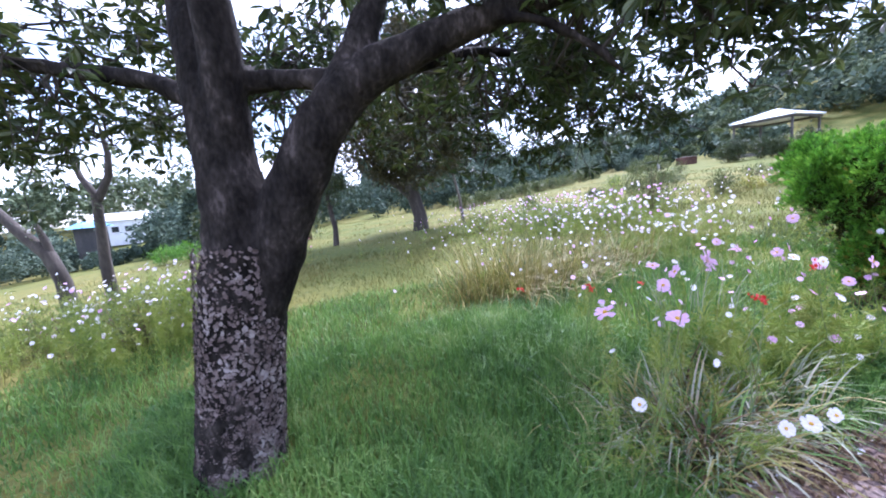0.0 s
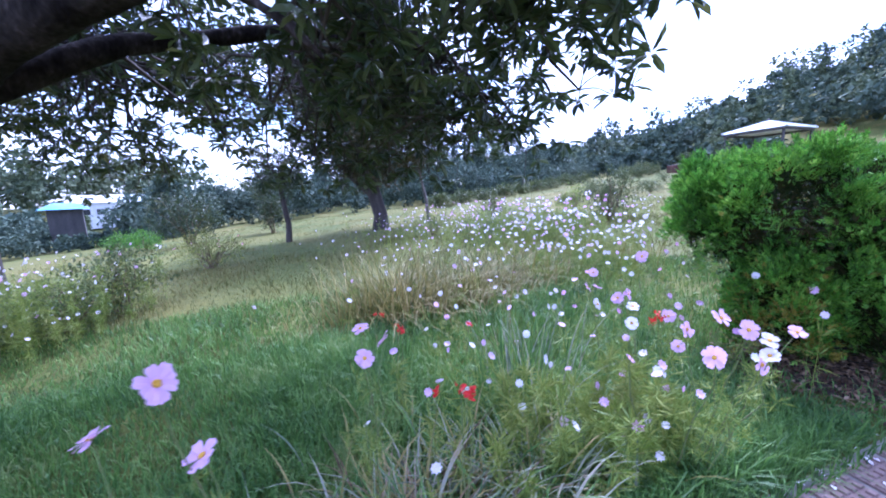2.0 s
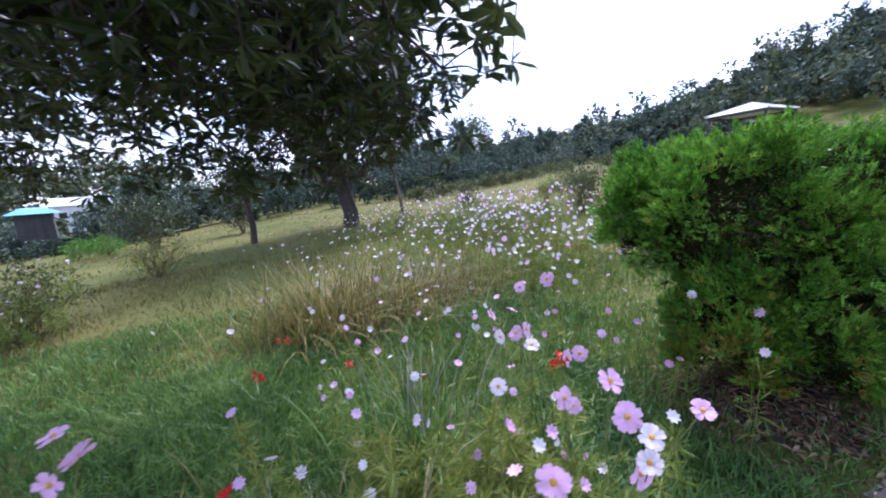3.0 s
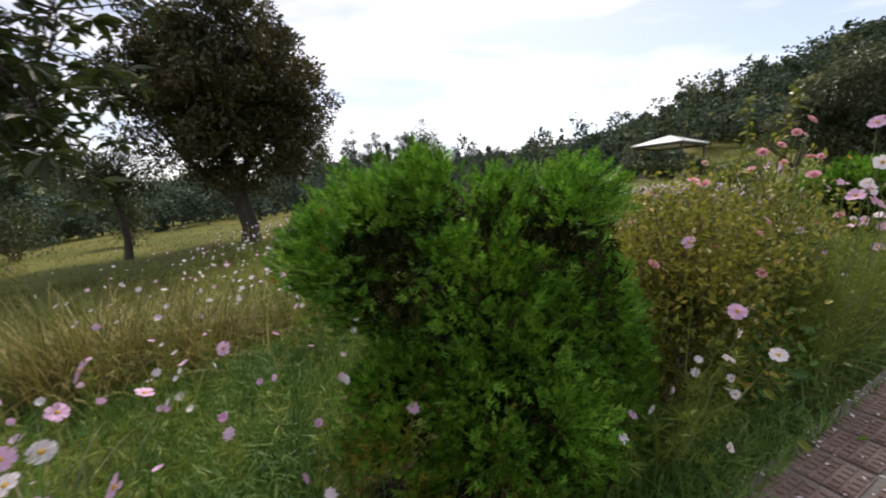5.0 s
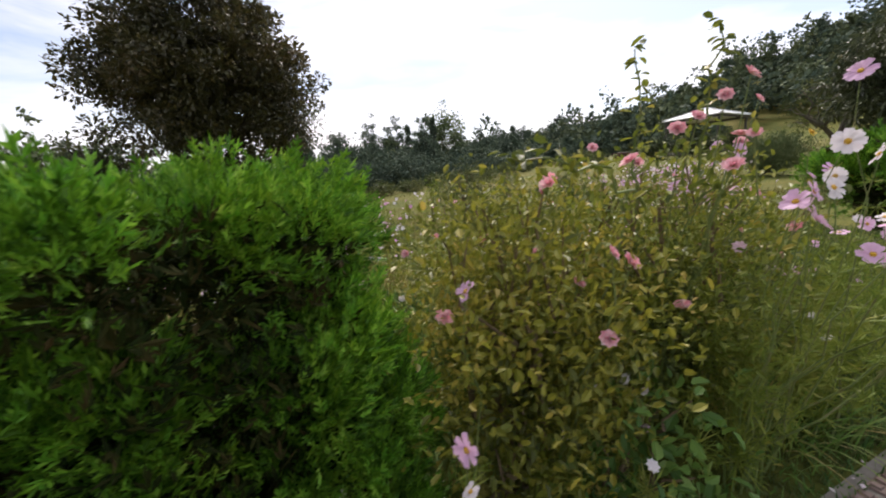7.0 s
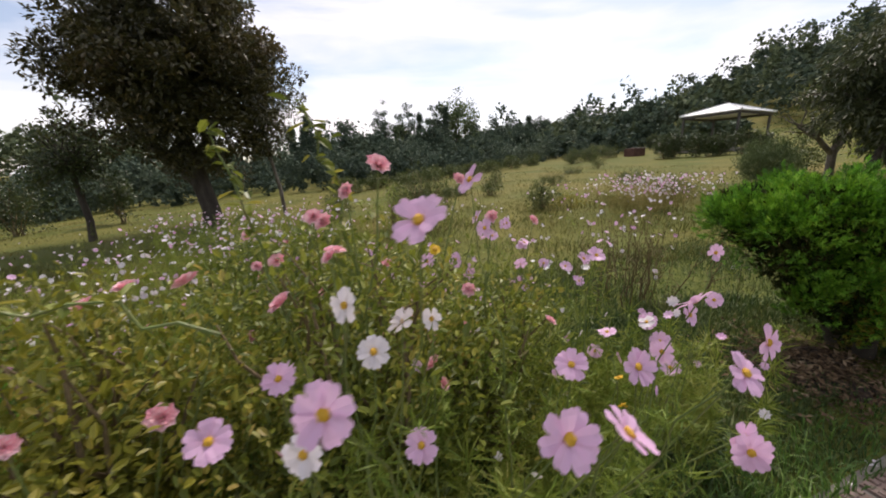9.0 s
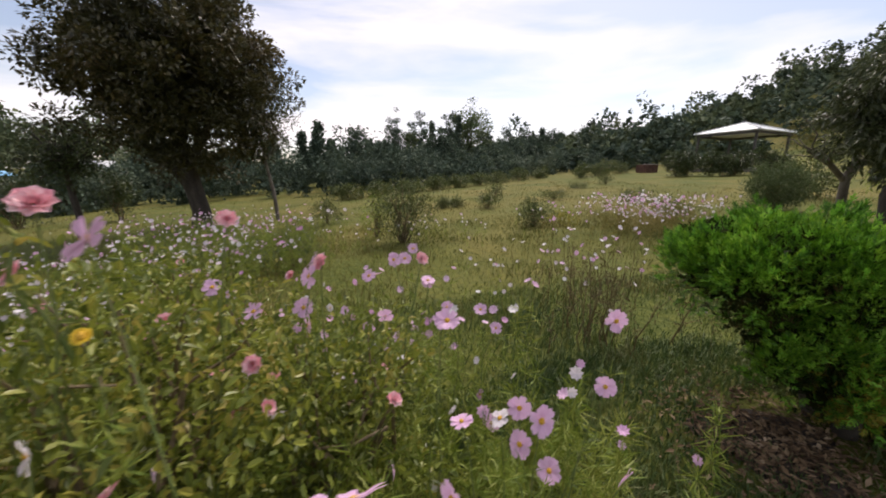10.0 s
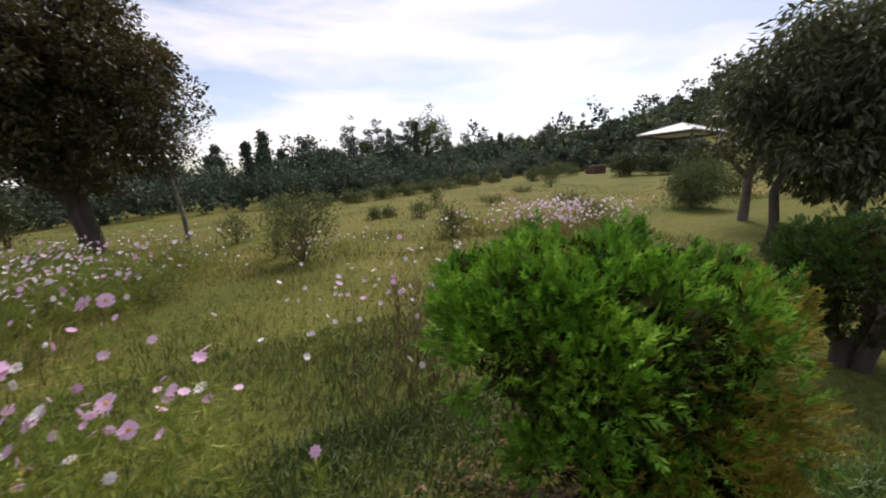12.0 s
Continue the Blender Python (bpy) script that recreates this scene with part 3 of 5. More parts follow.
clump_tree("small_tree", -3.7, 12.6, [([(0, 0, -0.05), (0.05, 0, 0.6), (-0.05, 0, 1.3), (-0.15, 0, 2.2)], [0.11, 0.09, 0.08, 0.04])],
           [(0, 0, 1.2), (-0.1, 0, 2.0)], (-0.2, 0, 2.3), (1.1, 1.0, 0.9), 90, 45, (0.1, 0.45), 0.2, M_OAK, M_BARK_DARK, "small dark round-headed tree at the edge of the meadow")
clump_tree("willow_tree", 13.3, 7.85,
           [([(0, 0, -0.1), (0.1, 0, 0.4), (0.02, 0, 0.9), (0.25, 0, 1.4), (0.7, -0.1, 2.0), (1.1, -0.15, 2.9)], [0.075, 0.065, 0.06, 0.06, 0.05, 0.025]),
            ([(1.25, -0.1, -0.1), (1.25, -0.1, 0.8), (1.2, -0.1, 1.6), (1.4, -0.15, 2.6)], [0.085, 0.075, 0.065, 0.035])],
           [(0.25, 0, 1.4), (0.7, -0.1, 2.0), (1.1, -0.15, 2.8), (1.2, -0.1, 1.6), (1.4, -0.15, 2.6)], (1.25, -0.15, 2.25), (1.7, 1.6, 1.45), 560, 90, (0.13, 0.32), 0.2, M_WILLOW, M_BARK_DARK,
           "broad tree with drooping narrow grey-green leaves on the slope", droop=0.9, floor=0.6, power=0.6)
clump_tree("fruit_tree", 14.85, 9.83,
           [([(0, 0, -0.05), (0.01, 0, 0.5), (0.0, 0, 0.95)], [0.1, 0.08, 0.075]),
            ([(0, 0, 0.85), (-0.4, 0, 1.2), (-0.8, 0.1, 1.45)], [0.06, 0.045, 0.02]), ([(0, 0, 0.9), (0.15, 0, 1.4), (0.1, 0, 2.2)], [0.07, 0.05, 0.02]), ([(0, 0, 0.85), (0.4, 0.1, 1.3), (0.7, 0.1, 1.7)], [0.06, 0.04, 0.02])],
           [(-0.4, 0, 1.2), (0.15, 0, 1.4), (0.4, 0.1, 1.3), (0.1, 0, 2.0)], (-0.1, 0, 1.75), (1.0, 0.9, 0.75), 75, 26, (0.07, 0.4), 0.16, M_SHRUB, M_BARK_GREY, "low spreading fruit tree with sparse brownish leaves")


def bare_tree(x, y, forks, label):
    ob = thing("pollarded_tree", spot(x, y), label, "tree", "pollarded trees on the lower lawn")
    v, f = joined([tube(np.array(p) + rng.normal(0, 0.015, (len(p), 3)), r, 8) for p, r in forks])
    mesh_ob("trunk", v, f, M_BARK_DARK, ob, smooth=True)
    ends = np.array([p[-1] for p, _ in forks])
    c = np.repeat(ends, 5, 0) + rng.normal(0, 0.18, (len(ends) * 5, 3))
    p = np.repeat(c, 14, 0) + rng.normal(0, 0.09, (len(c) * 14, 3))
    v, f = leaf_mesh(p, rng.normal(0, 1, p.shape), rng.normal(0, 0.5, p.shape) + [0, 0, 1], 0.08, 0.035)
    mesh_ob("crown", v, f, M_WILLOW, ob)


bare_tree(-6.9, 6.5, [([(0, 0, -0.1), (-0.05, 0, 0.7), (-0.2, 0, 1.2), (-0.65, 0, 1.75), (-1.05, 0, 2.2), (-1.2, 0, 2.7)], [0.14, 0.12, 0.11, 0.09, 0.07, 0.04]), ([(-0.15, 0, 1.1), (-0.2, 0, 1.5), (-0.3, 0, 1.8)], [0.07, 0.06, 0.03])], "pollarded tree with a bare leaning grey trunk on the lawn")
bare_tree(-6.2, 6.6, [([(0, 0, -0.1), (0.0, 0, 0.9), (0.05, 0, 1.6), (0.1, 0, 2.2)], [0.11, 0.09, 0.08, 0.07]), ([(0.1, 0, 2.1), (0.35, 0, 2.5), (0.45, 0, 2.9), (0.4, 0, 3.4)], [0.07, 0.06, 0.05, 0.02]), ([(0.1, 0, 2.15), (-0.1, 0, 2.5), (-0.25, 0, 3.0), (-0.3, 0, 3.5)], [0.06, 0.05, 0.04, 0.02])], "pollarded tree with a bare forked grey trunk on the lawn")


# ---- clipped cypress bushes ----
def cypress(x, y, profile, fronds, label, old_side=None, stems=3, green=None, lobes=(), hollows=(), lean=(0.0, 0.0), lumps=40, dome=0.02):
    """A thuja-like bush: bare stems, an inside coloured dark as shade, and rounded upright plumes of scaly sprays.
    profile: heights and radii; lean: how far the foot of the foliage stands off the crown's middle."""
    ob = thing("cypress_bush", spot(x, y), label, "bush", "clipped cypress bushes by the path")
    hs, rs = np.array(profile)[:, 0], np.array(profile)[:, 1]
    top = hs[-1]
    foot = np.array([lean[0], lean[1], 0.0])

    def off(h):
        return np.clip(1.15 - h / (0.6 * top), 0, 1)[:, None] * foot

    st = []
    for i in range(stems):
        a = i * 2.1 + 0.4
        e = np.array([math.cos(a) * rs.max() * 0.35, math.sin(a) * rs.max() * 0.35, top * 0.72])
        st.append(tube(bend(foot + (math.cos(a) * 0.06, math.sin(a) * 0.06, -0.05), e, 7, 0.0, 0.03), np.linspace(0.06, 0.018, 7), 8))
        for j in range(9):
            q = foot * 0.3 + e * rng.uniform(0.45, 0.9)
            o = q + np.array([*rng.uniform(-0.3, 0.3, 2) * rs.max(), rng.uniform(0.0, 0.2)])
            st.append(tube(bend(q, o, 5, 0.02, 0.05), np.linspace(0.022, 0.006, 5), 5))
    v, f = joined(st)
    mesh_ob("stem", v, f, M_BARK_DARK, ob, smooth=True)
    # plumes over the profile, pulled in at the hollows, and lobes that stand out of it
    size_k = (rs.max() / 0.85) ** 0.6
    hz = rng.uniform(hs[0] + 0.1, hs[-1] - 0.1, lumps * 4)
    keep = rng.uniform(0, 1, lumps * 4) < (np.interp(hz, hs, rs) / rs.max() * 0.85 + 0.15)
    hz = hz[keep][:lumps]
    k = len(hz)
    az = np.arange(k) * 2.39996 + rng.normal(0, 0.2, k)
    size = rng.uniform(0.15, 0.25, k) * size_k
    rad = np.maximum(np.interp(hz, hs, rs) * rng.uniform(0.74, 1.0, k) - size - 0.03, 0.04)
    for ha, h0, h1, half, pull in hollows:
        near = np.abs((az - radians(ha) + np.pi) % (2 * np.pi) - np.pi) < radians(half)
        rad = np.where(near & (hz > h0) & (hz < h1), rad * pull, rad)
    hz = np.minimum(hz, top - size * 1.3 - 0.07 - dome * np.clip(rad / (0.66 * rs.max()), 0, 1) ** 2)
    lump, sizes = [np.stack([np.cos(az) * rad, np.sin(az) * rad, hz], 1) + off(hz)], [size]
    nf = 11
    fs = rng.uniform(0.14, 0.23, nf) * size_k
    fa, fr = np.arange(nf) * 2.39996, np.sqrt((np.arange(nf) + 0.5) / nf) * rs.max() * 0.66
    lump.append(np.column_stack([np.cos(fa) * fr, np.sin(fa) * fr, top - 0.07 - fs * rng.uniform(1.2, 1.6, nf) - dome * (fr / (0.66 * rs.max())) ** 2]))
    sizes.append(fs)
    for lx, ly, z0, z1, lr, ln in lobes:
        z = np.linspace(z0, z1, ln)
        a = np.arange(ln) * 2.39996
        q = lr * np.sin(np.linspace(0.9, 2.9, ln))
        lump.append(np.column_stack([lx + np.cos(a) * q, ly + np.sin(a) * q, z]))
        sizes.append(rng.uniform(0.11, 0.17, ln) * size_k)
    lump, size = np.concatenate(lump), np.concatenate(sizes)
    k = len(lump)
    tall = np.array([1.0, 1.0, 1.3])
    # each plume ends in a number of pointed tips, round which the sprays gather
    per_tip = 30
    tip_of = np.repeat(np.arange(k), per_tip)
    way = unit(rng.normal(0, 0.7, (k * per_tip, 3)) + [0, 0, 0.75] + 0.65 * unit(lump[tip_of] * [1, 1, 0]))
    tips = lump[tip_of] + way * tall * size[tip_of][:, None] * rng.uniform(0.82, 1.02, (k * per_tip, 1))

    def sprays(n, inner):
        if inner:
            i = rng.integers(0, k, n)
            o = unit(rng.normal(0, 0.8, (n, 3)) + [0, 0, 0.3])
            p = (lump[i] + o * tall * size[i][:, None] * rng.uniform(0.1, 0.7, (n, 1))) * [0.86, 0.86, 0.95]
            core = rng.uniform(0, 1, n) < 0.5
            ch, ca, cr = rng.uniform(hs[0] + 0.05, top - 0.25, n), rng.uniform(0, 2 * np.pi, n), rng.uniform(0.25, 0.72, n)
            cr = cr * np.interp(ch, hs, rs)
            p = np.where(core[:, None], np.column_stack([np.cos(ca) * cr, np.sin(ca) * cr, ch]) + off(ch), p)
        else:
            i = rng.integers(0, len(tips), n)
            o = way[i]
            back = rng.uniform(0, 0.13, (n, 1))
            p = tips[i] - o * back + rng.normal(0, 1, (n, 3)) * (0.009 + 0.17 * back)
        outw = unit(p * [1, 1, 0.0] + 1e-6)
        d = unit(o * 0.9 + outw * 0.2 + [0, 0, 0.55] + rng.normal(0, 0.28, (n, 3)))
        side = unit(np.cross(d, rng.normal(0, 1, (n, 3))))
        L = rng.uniform(0.034, 0.064, n)
        fans = ((0.0, -0.5, 0.75), (0.15, 0.0, 1.0), (0.0, 0.55, 0.7)) if inner else ((0.05, -0.75, 0.5), (0.2, 0.8, 0.5), (0.38, -0.7, 0.45), (0.55, 0.7, 0.4), (0.1, 0.0, 1.0))
        vs = []
        for t, fan, sc in fans:
            dd = unit(d + side * fan)
            pp = p + d * (L * t)[:, None]
            nn = np.cross(dd, side)
            v1, f1 = leaf_mesh(pp, dd, nn + rng.normal(0, 0.15, nn.shape), L * sc, L * (0.22 if inner else 0.15))
            vs.append(v1.reshape(n, 4, 3))
        vv = np.concatenate(vs, 1).reshape(-1, 3)
        base = np.array([[a + 4 * q for a in tri] for q in range(len(fans)) for tri in ((0, 1, 2), (0, 2, 3))])
        ff = (np.arange(n)[:, None, None] * 4 * len(fans) + base[None]).reshape(-1, 3)
        return p, vv, ff

    # inner fill whose near-black colour stands in for shade in the gaps
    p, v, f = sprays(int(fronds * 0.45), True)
    mesh_ob("shaded_inner_foliage", v, f, M_CYPRESS_SHADE, ob, "inner foliage with brown twigs, the shade of the gaps put into its colour")
    p, v, f = sprays(fronds, False)
    if old_side is None:
        mesh_ob("foliage", v, f, green or M_CYPRESS, ob)
        return
    w = np.array(old_side)
    old = ((p / rs.max()) @ w[:3] + rng.normal(0, 0.2, len(p))) > w[3]
    young = ~old & (rng.uniform(0, 1, len(p)) < 0.3)
    old, young = np.repeat(old, 10), np.repeat(young, 10)
    mesh_ob("foliage", v, f[~old & ~young], M_CYPRESS, ob)
    mesh_ob("young_foliage", v, f[young], M_CYPRESS_YOUNG, ob, "fresh light green spray tips")
    mesh_ob("yellowed_foliage", v, f[old], M_CYPRESS_OLD, ob, "yellowing sprays")


cypress(3.88, 2.98, [(0.06, 0.4), (0.3, 0.5), (0.5, 0.6), (0.68, 0.76), (0.88, 0.88), (1.1, 0.9), (1.3, 0.8), (1.42, 0.62), (1.52, 0.42)], 36000, "bushy bright green clipped cypress with lumpy scaly sprays beside the path", (-0.7, -0.75, -0.5, 0.62),
        lobes=((0.05, -0.42, 0.1, 0.92, 0.25, 20), (-0.64, 0.0, 0.78, 1.12, 0.13, 8), (0.56, -0.08, 0.12, 0.85, 0.22, 20), (-0.28, -0.24, 0.1, 0.66, 0.24, 18)), hollows=((-48, 0.1, 0.95, 14, 0.55), (165, 0.0, 0.6, 35, 0.7)), lean=(0.14, -0.08))
cypress(8.74, 4.38, [(0.14, 0.3), (0.3, 0.46), (0.5, 0.62), (0.7, 0.76), (0.88, 0.84), (1.06, 0.8), (1.2, 0.66), (1.35, 0.42)], 28000, "rounded green cypress bush with yellowing lower sprays on short stems", (0.75, -0.5, -0.6, 0.02), lumps=42,
        lobes=((0.2, -0.34, 0.16, 0.7, 0.26, 20), (0.5, -0.08, 0.2, 0.8, 0.2, 14), (-0.12, -0.32, 0.3, 0.75, 0.2, 12)), lean=(0.24, -0.14), dome=0.2)
# shading of this bush is put into its darker spray colour
cypress(11.0, 5.0, [(0.15, 0.35), (0.35, 0.55), (0.6, 0.7), (0.85, 0.72), (1.08, 0.55), (1.2, 0.35)], 7000, "rounded green cypress bush further along the path, coloured dark for its shadow side", green=M_CYPRESS_SHADOW_SIDE, dome=0.25)


# ---- flowers ----
def petal_mesh(name, material, length, width):
    v, f = [], []
    for i, (t, w, z) in enumerate(((0.08, 0.12, 0.0), (0.4, 0.72, 0.10), (0.75, 1.0, 0.13), (0.95, 0.8, 0.08))):
        for s, dz in ((-1, 0.03), (0, -0.03), (1, 0.03)):
            v.append((t * length, s * w * width / 2, (z + dz) * length * 0.6))
    for i in range(3):
        for j in range(2):
            a = i * 3 + j
            f.append((a, a + 1, a + 4, a + 3))
    v += [(length * 1.0, -width * 0.22, 0.05 * length), (length * 1.0, width * 0.22, 0.05 * length)]
    f += [(9, 10, 12, 12), (10, 11, 13, 13)]
    me = bpy.data.meshes.new(name)
    me.from_pydata(v, [], [q if len(set(q)) == 4 else q[:3] for q in f])
    me.materials.append(material)
    return me


def centre_mesh():
    bm = bmesh.new()
    bmesh.ops.create_icosphere(bm, subdivisions=1, radius=0.0085)
    for q in bm.verts:
        q.co.z = q.co.z * 0.55 + 0.004
    me = bpy.data.meshes.new("flower")
    bm.to_mesh(me)
    bm.free()
    me.materials.append(M_YELLOW)
    return me


CENTRE = centre_mesh()
PETALS = {"pink": petal_mesh("petal", M_PINK, 0.036, 0.022), "white": petal_mesh("petal", M_WHITE, 0.033, 0.021), "yellow": petal_mesh("petal", M_YELLOW_PETAL, 0.015, 0.013)}


def facing(normal, spin=0.0):
    return Vector(normal).to_track_quat("Z", "Y").to_matrix().to_4x4() @ Matrix.Rotation(spin, 4, "Z")


def threads(p, n_each, length, lift=0.2):
    """Thread-like leaflets round points."""
    q = np.repeat(p, n_each, 0)
    d = rng.normal(0, 1, q.shape) + [0, 0, lift]
    L = rng.uniform(0.5, 1.2, len(q)) * length
    return leaf_mesh(q, d, rng.normal(0, 1, q.shape), L, L * 0.03 + 0.0012)


def cosmos_plant(heads, colours, label, bushy=1.0, scale=1.0):
    """A cosmos: thin branching stems from one foot, feathery leaves, and open flowers with eight petals."""
    heads = np.array(heads, float)
    foot = heads[:, :2].mean(0) + rng.normal(0, 0.05, 2)
    if off_path(*foot) < 0.12:
        foot = foot + PATH_NRM * (0.14 - off_path(*foot))
    base = np.array(spot(*foot))
    ob = thing("cosmos_plant", base, label, "flower", "cosmos flowers along the path")
    tubes, leafy = [], []
    for h in heads - base:
        line = bend((rng.normal(0, 0.03), rng.normal(0, 0.03), -0.02), h - [0, 0, 0.004], 8, 0.0, 0.015)
        line[1:-1, :2] -= (h[:2] * np.linspace(0.15, 0.02, 6)[:, None])
        tubes.append(tube(line, np.linspace(0.0045, 0.0014, 8), 5))
        for _ in range(int(9 * bushy)):
            a = rng.uniform(0.05, 0.85)
            leafy.append(np.array([np.interp(a * 7, np.arange(8), line[:, i]) for i in range(3)]) + rng.normal(0, 0.035, 3))
    v, f = joined(tubes)
    mesh_ob("stem", v, f, M_STEM, ob)
    v, f = threads(np.array(leafy), 14, 0.055)
    mesh_ob("foliage", v, f, M_FEATHER, ob)
    for h, col in zip(heads - base, colours):
        fl = new("flower", CENTRE)
        fl.parent = ob
        size = scale * rng.uniform(0.85, 1.15)
        nrm = (rng.normal(0, 0.5), -0.55 + rng.normal(0, 0.5), 0.5 + rng.normal(0, 0.25))
        fl.matrix_local = Matrix.Translation(h) @ facing(nrm, rng.uniform(0, 6)) @ Matrix.Scale(size, 4)
        for i in range(8):
            pt = new("petal", PETALS[col])
            pt.parent = fl
            pt.matrix_local = Matrix.Rotation(i * math.pi / 4 + rng.normal(0, 0.07), 4, "Z") @ Matrix.Rotation(rng.normal(-0.1, 0.16), 4, "Y")


def group_plants(heads, whites, label, reach=0.33, scale=1.0):
    """Shares heads out among plants by nearness. whites: share of white flowers."""
    left = [tuple(h) for h in heads]
    while left:
        a = left[0]
        mine = [h for h in left if math.hypot(h[0] - a[0], h[1] - a[1]) < reach][:6]
        left = [h for h in left if h not in mine]
        cosmos_plant(mine, ["white" if rng.uniform() < whites else "pink" for _ in mine], label, 1.0, scale)


group_plants([(0.855, 1.10, 1.11), (0.586, 1.227, 0.92), (0.836, 1.21, 0.88), (1.16, 1.71, 0.92), (1.07, 1.75, 0.95), (1.09, 1.70, 0.86)], 0.1, "tall lilac-pink cosmos on thin green stems in the grass", 0.2)
group_plants([(2.23, 1.56, 0.875), (2.49, 1.65, 0.88), (2.46, 1.70, 0.90), (2.52, 1.90, 0.87), (2.38, 1.90, 0.83), (2.47, 1.62, 0.84), (2.69, 1.75, 0.86), (2.46, 1.64, 0.80), (2.20, 1.99, 0.83),
              (2.32, 2.60, 0.72), (2.45, 2.90, 0.74), (2.54, 2.30, 0.74), (2.49, 2.10, 0.66)], 0.25, "lilac-pink cosmos flowering in a loose drift beside the path")
group_plants([(1.24, 1.20, 0.42), (1.45, 1.22, 0.44), (1.39, 1.25, 0.39), (0.75, 1.3, 0.5)], 0.8, "low white cosmos flowering beside the paving")
group_plants([(2.4, 2.4, 0.836), (2.37, 2.45, 0.8), (2.42, 2.38, 0.77), (2.65, 2.42, 0.69), (2.54, 2.52, 1.02), (2.3, 2.7, 0.8), (2.6, 3.3, 0.75)], 0.15, "pink cosmos flowering in rough grass by the cypress")
group_plants([(4.78, 2.43, 1.054), (4.83, 2.72, 1.28)], 0.0, "pink cosmos on long stems between cypress and roses")
group_plants([(4.6, 2.29, 0.947), (4.76, 2.26, 0.959), (4.78, 2.42, 0.97), (5.01, 2.6, 0.59), (5.0, 2.62, 0.66), (4.72, 2.36, 0.55)], 1.0, "white cosmos with loose petals beside the paving", scale=0.68)
group_plants([(7.22, 3.25, 1.16), (6.94, 3.30, 1.22), (7.21, 3.40, 1.34), (7.27, 3.50, 1.51), (6.96, 3.42, 1.25), (7.06, 3.39, 1.05), (6.88, 3.30, 1.30), (6.96, 3.20, 1.37), (6.78, 3.39, 1.22)], 0.2, "pink cosmos leaning over the path edge")
group_plants([(6.07, 2.49, 1.82), (6.18, 2.95, 1.85), (5.97, 2.40, 1.64), (6.23, 2.42, 1.58), (6.31, 2.44, 1.565), (6.56, 2.56, 1.56), (6.69, 2.65, 1.33), (6.70, 2.68, 1.34), (6.74, 3.00, 1.35), (6.47, 3.00, 1.32)], 0.0, "tall large-flowered pink cosmos beside the paved path")
group_plants([(6.384, 2.785, 1.449), (6.722, 2.69, 1.54), (6.51, 2.75, 1.46), (6.62, 2.75, 1.6)], 0.0, "large-flowered pink cosmos leaning over the paving")
group_plants([(5.91, 2.75, 1.62), (6.02, 2.75, 1.58)], 1.0, "large white cosmos opening below the roses")
cosmos_plant([(6.09, 3.0, 1.67)], ["yellow"], "small orange-yellow flower on a thin green stem", 0.6)
cosmos_plant([(6.62, 3.0, 1.27), (6.7, 3.1, 1.1)], ["yellow", "yellow"], "small orange-yellow flowers low in the grass", 0.6)
group_plants([(5.78, 2.71, 1.49), (5.69, 2.62, 1.43), (5.88, 2.55, 1.46), (5.78, 2.75, 1.46), (5.95, 2.80, 1.49), (6.08, 2.90, 1.52), (6.05, 2.75, 1.29)], 0.45, "pale cosmos growing up through the rose bush")
group_plants([(6.73, 3.43, 1.53), (6.71, 3.50, 1.50), (6.28, 3.60, 1.67), (6.30, 3.50, 1.64), (6.06, 3.60, 1.48), (6.19, 3.70, 1.46), (6.50, 3.70, 1.43), (6.24, 3.60, 1.43), (5.79, 3.80, 1.50)], 0.1, "pink cosmos standing above the rose leaves")
group_plants([(6.54, 4.65, 1.5), (6.64, 4.18, 1.43), (7.0, 4.2, 1.17), (6.93, 4.15, 0.81), (6.92, 4.23, 1.26), (6.49, 4.00, 1.58), (6.40, 3.90, 1.53), (6.39, 4.10, 1.48), (6.52, 4.20, 1.54), (6.64, 4.20, 1.42),
              (6.74, 4.10, 1.32), (6.94, 3.80, 0.91), (7.01, 3.70, 0.92), (5.59, 4.20, 1.56), (6.51, 4.80, 1.47)], 0.12, "arching pink cosmos at the edge of the mown grass")
group_plants([(5.73, 4.54, 1.1), (5.4, 4.6, 1.0), (5.1, 5.0, 1.05), (5.9, 4.9, 1.0), (6.2, 4.7, 0.95), (6.3, 4.9, 0.85), (6.6, 4.9, 0.8), (6.5, 5.1, 0.75), (5.6, 5.2, 0.95), (5.2, 4.4, 1.1)], 0.3, "pink and white cosmos in long grass")


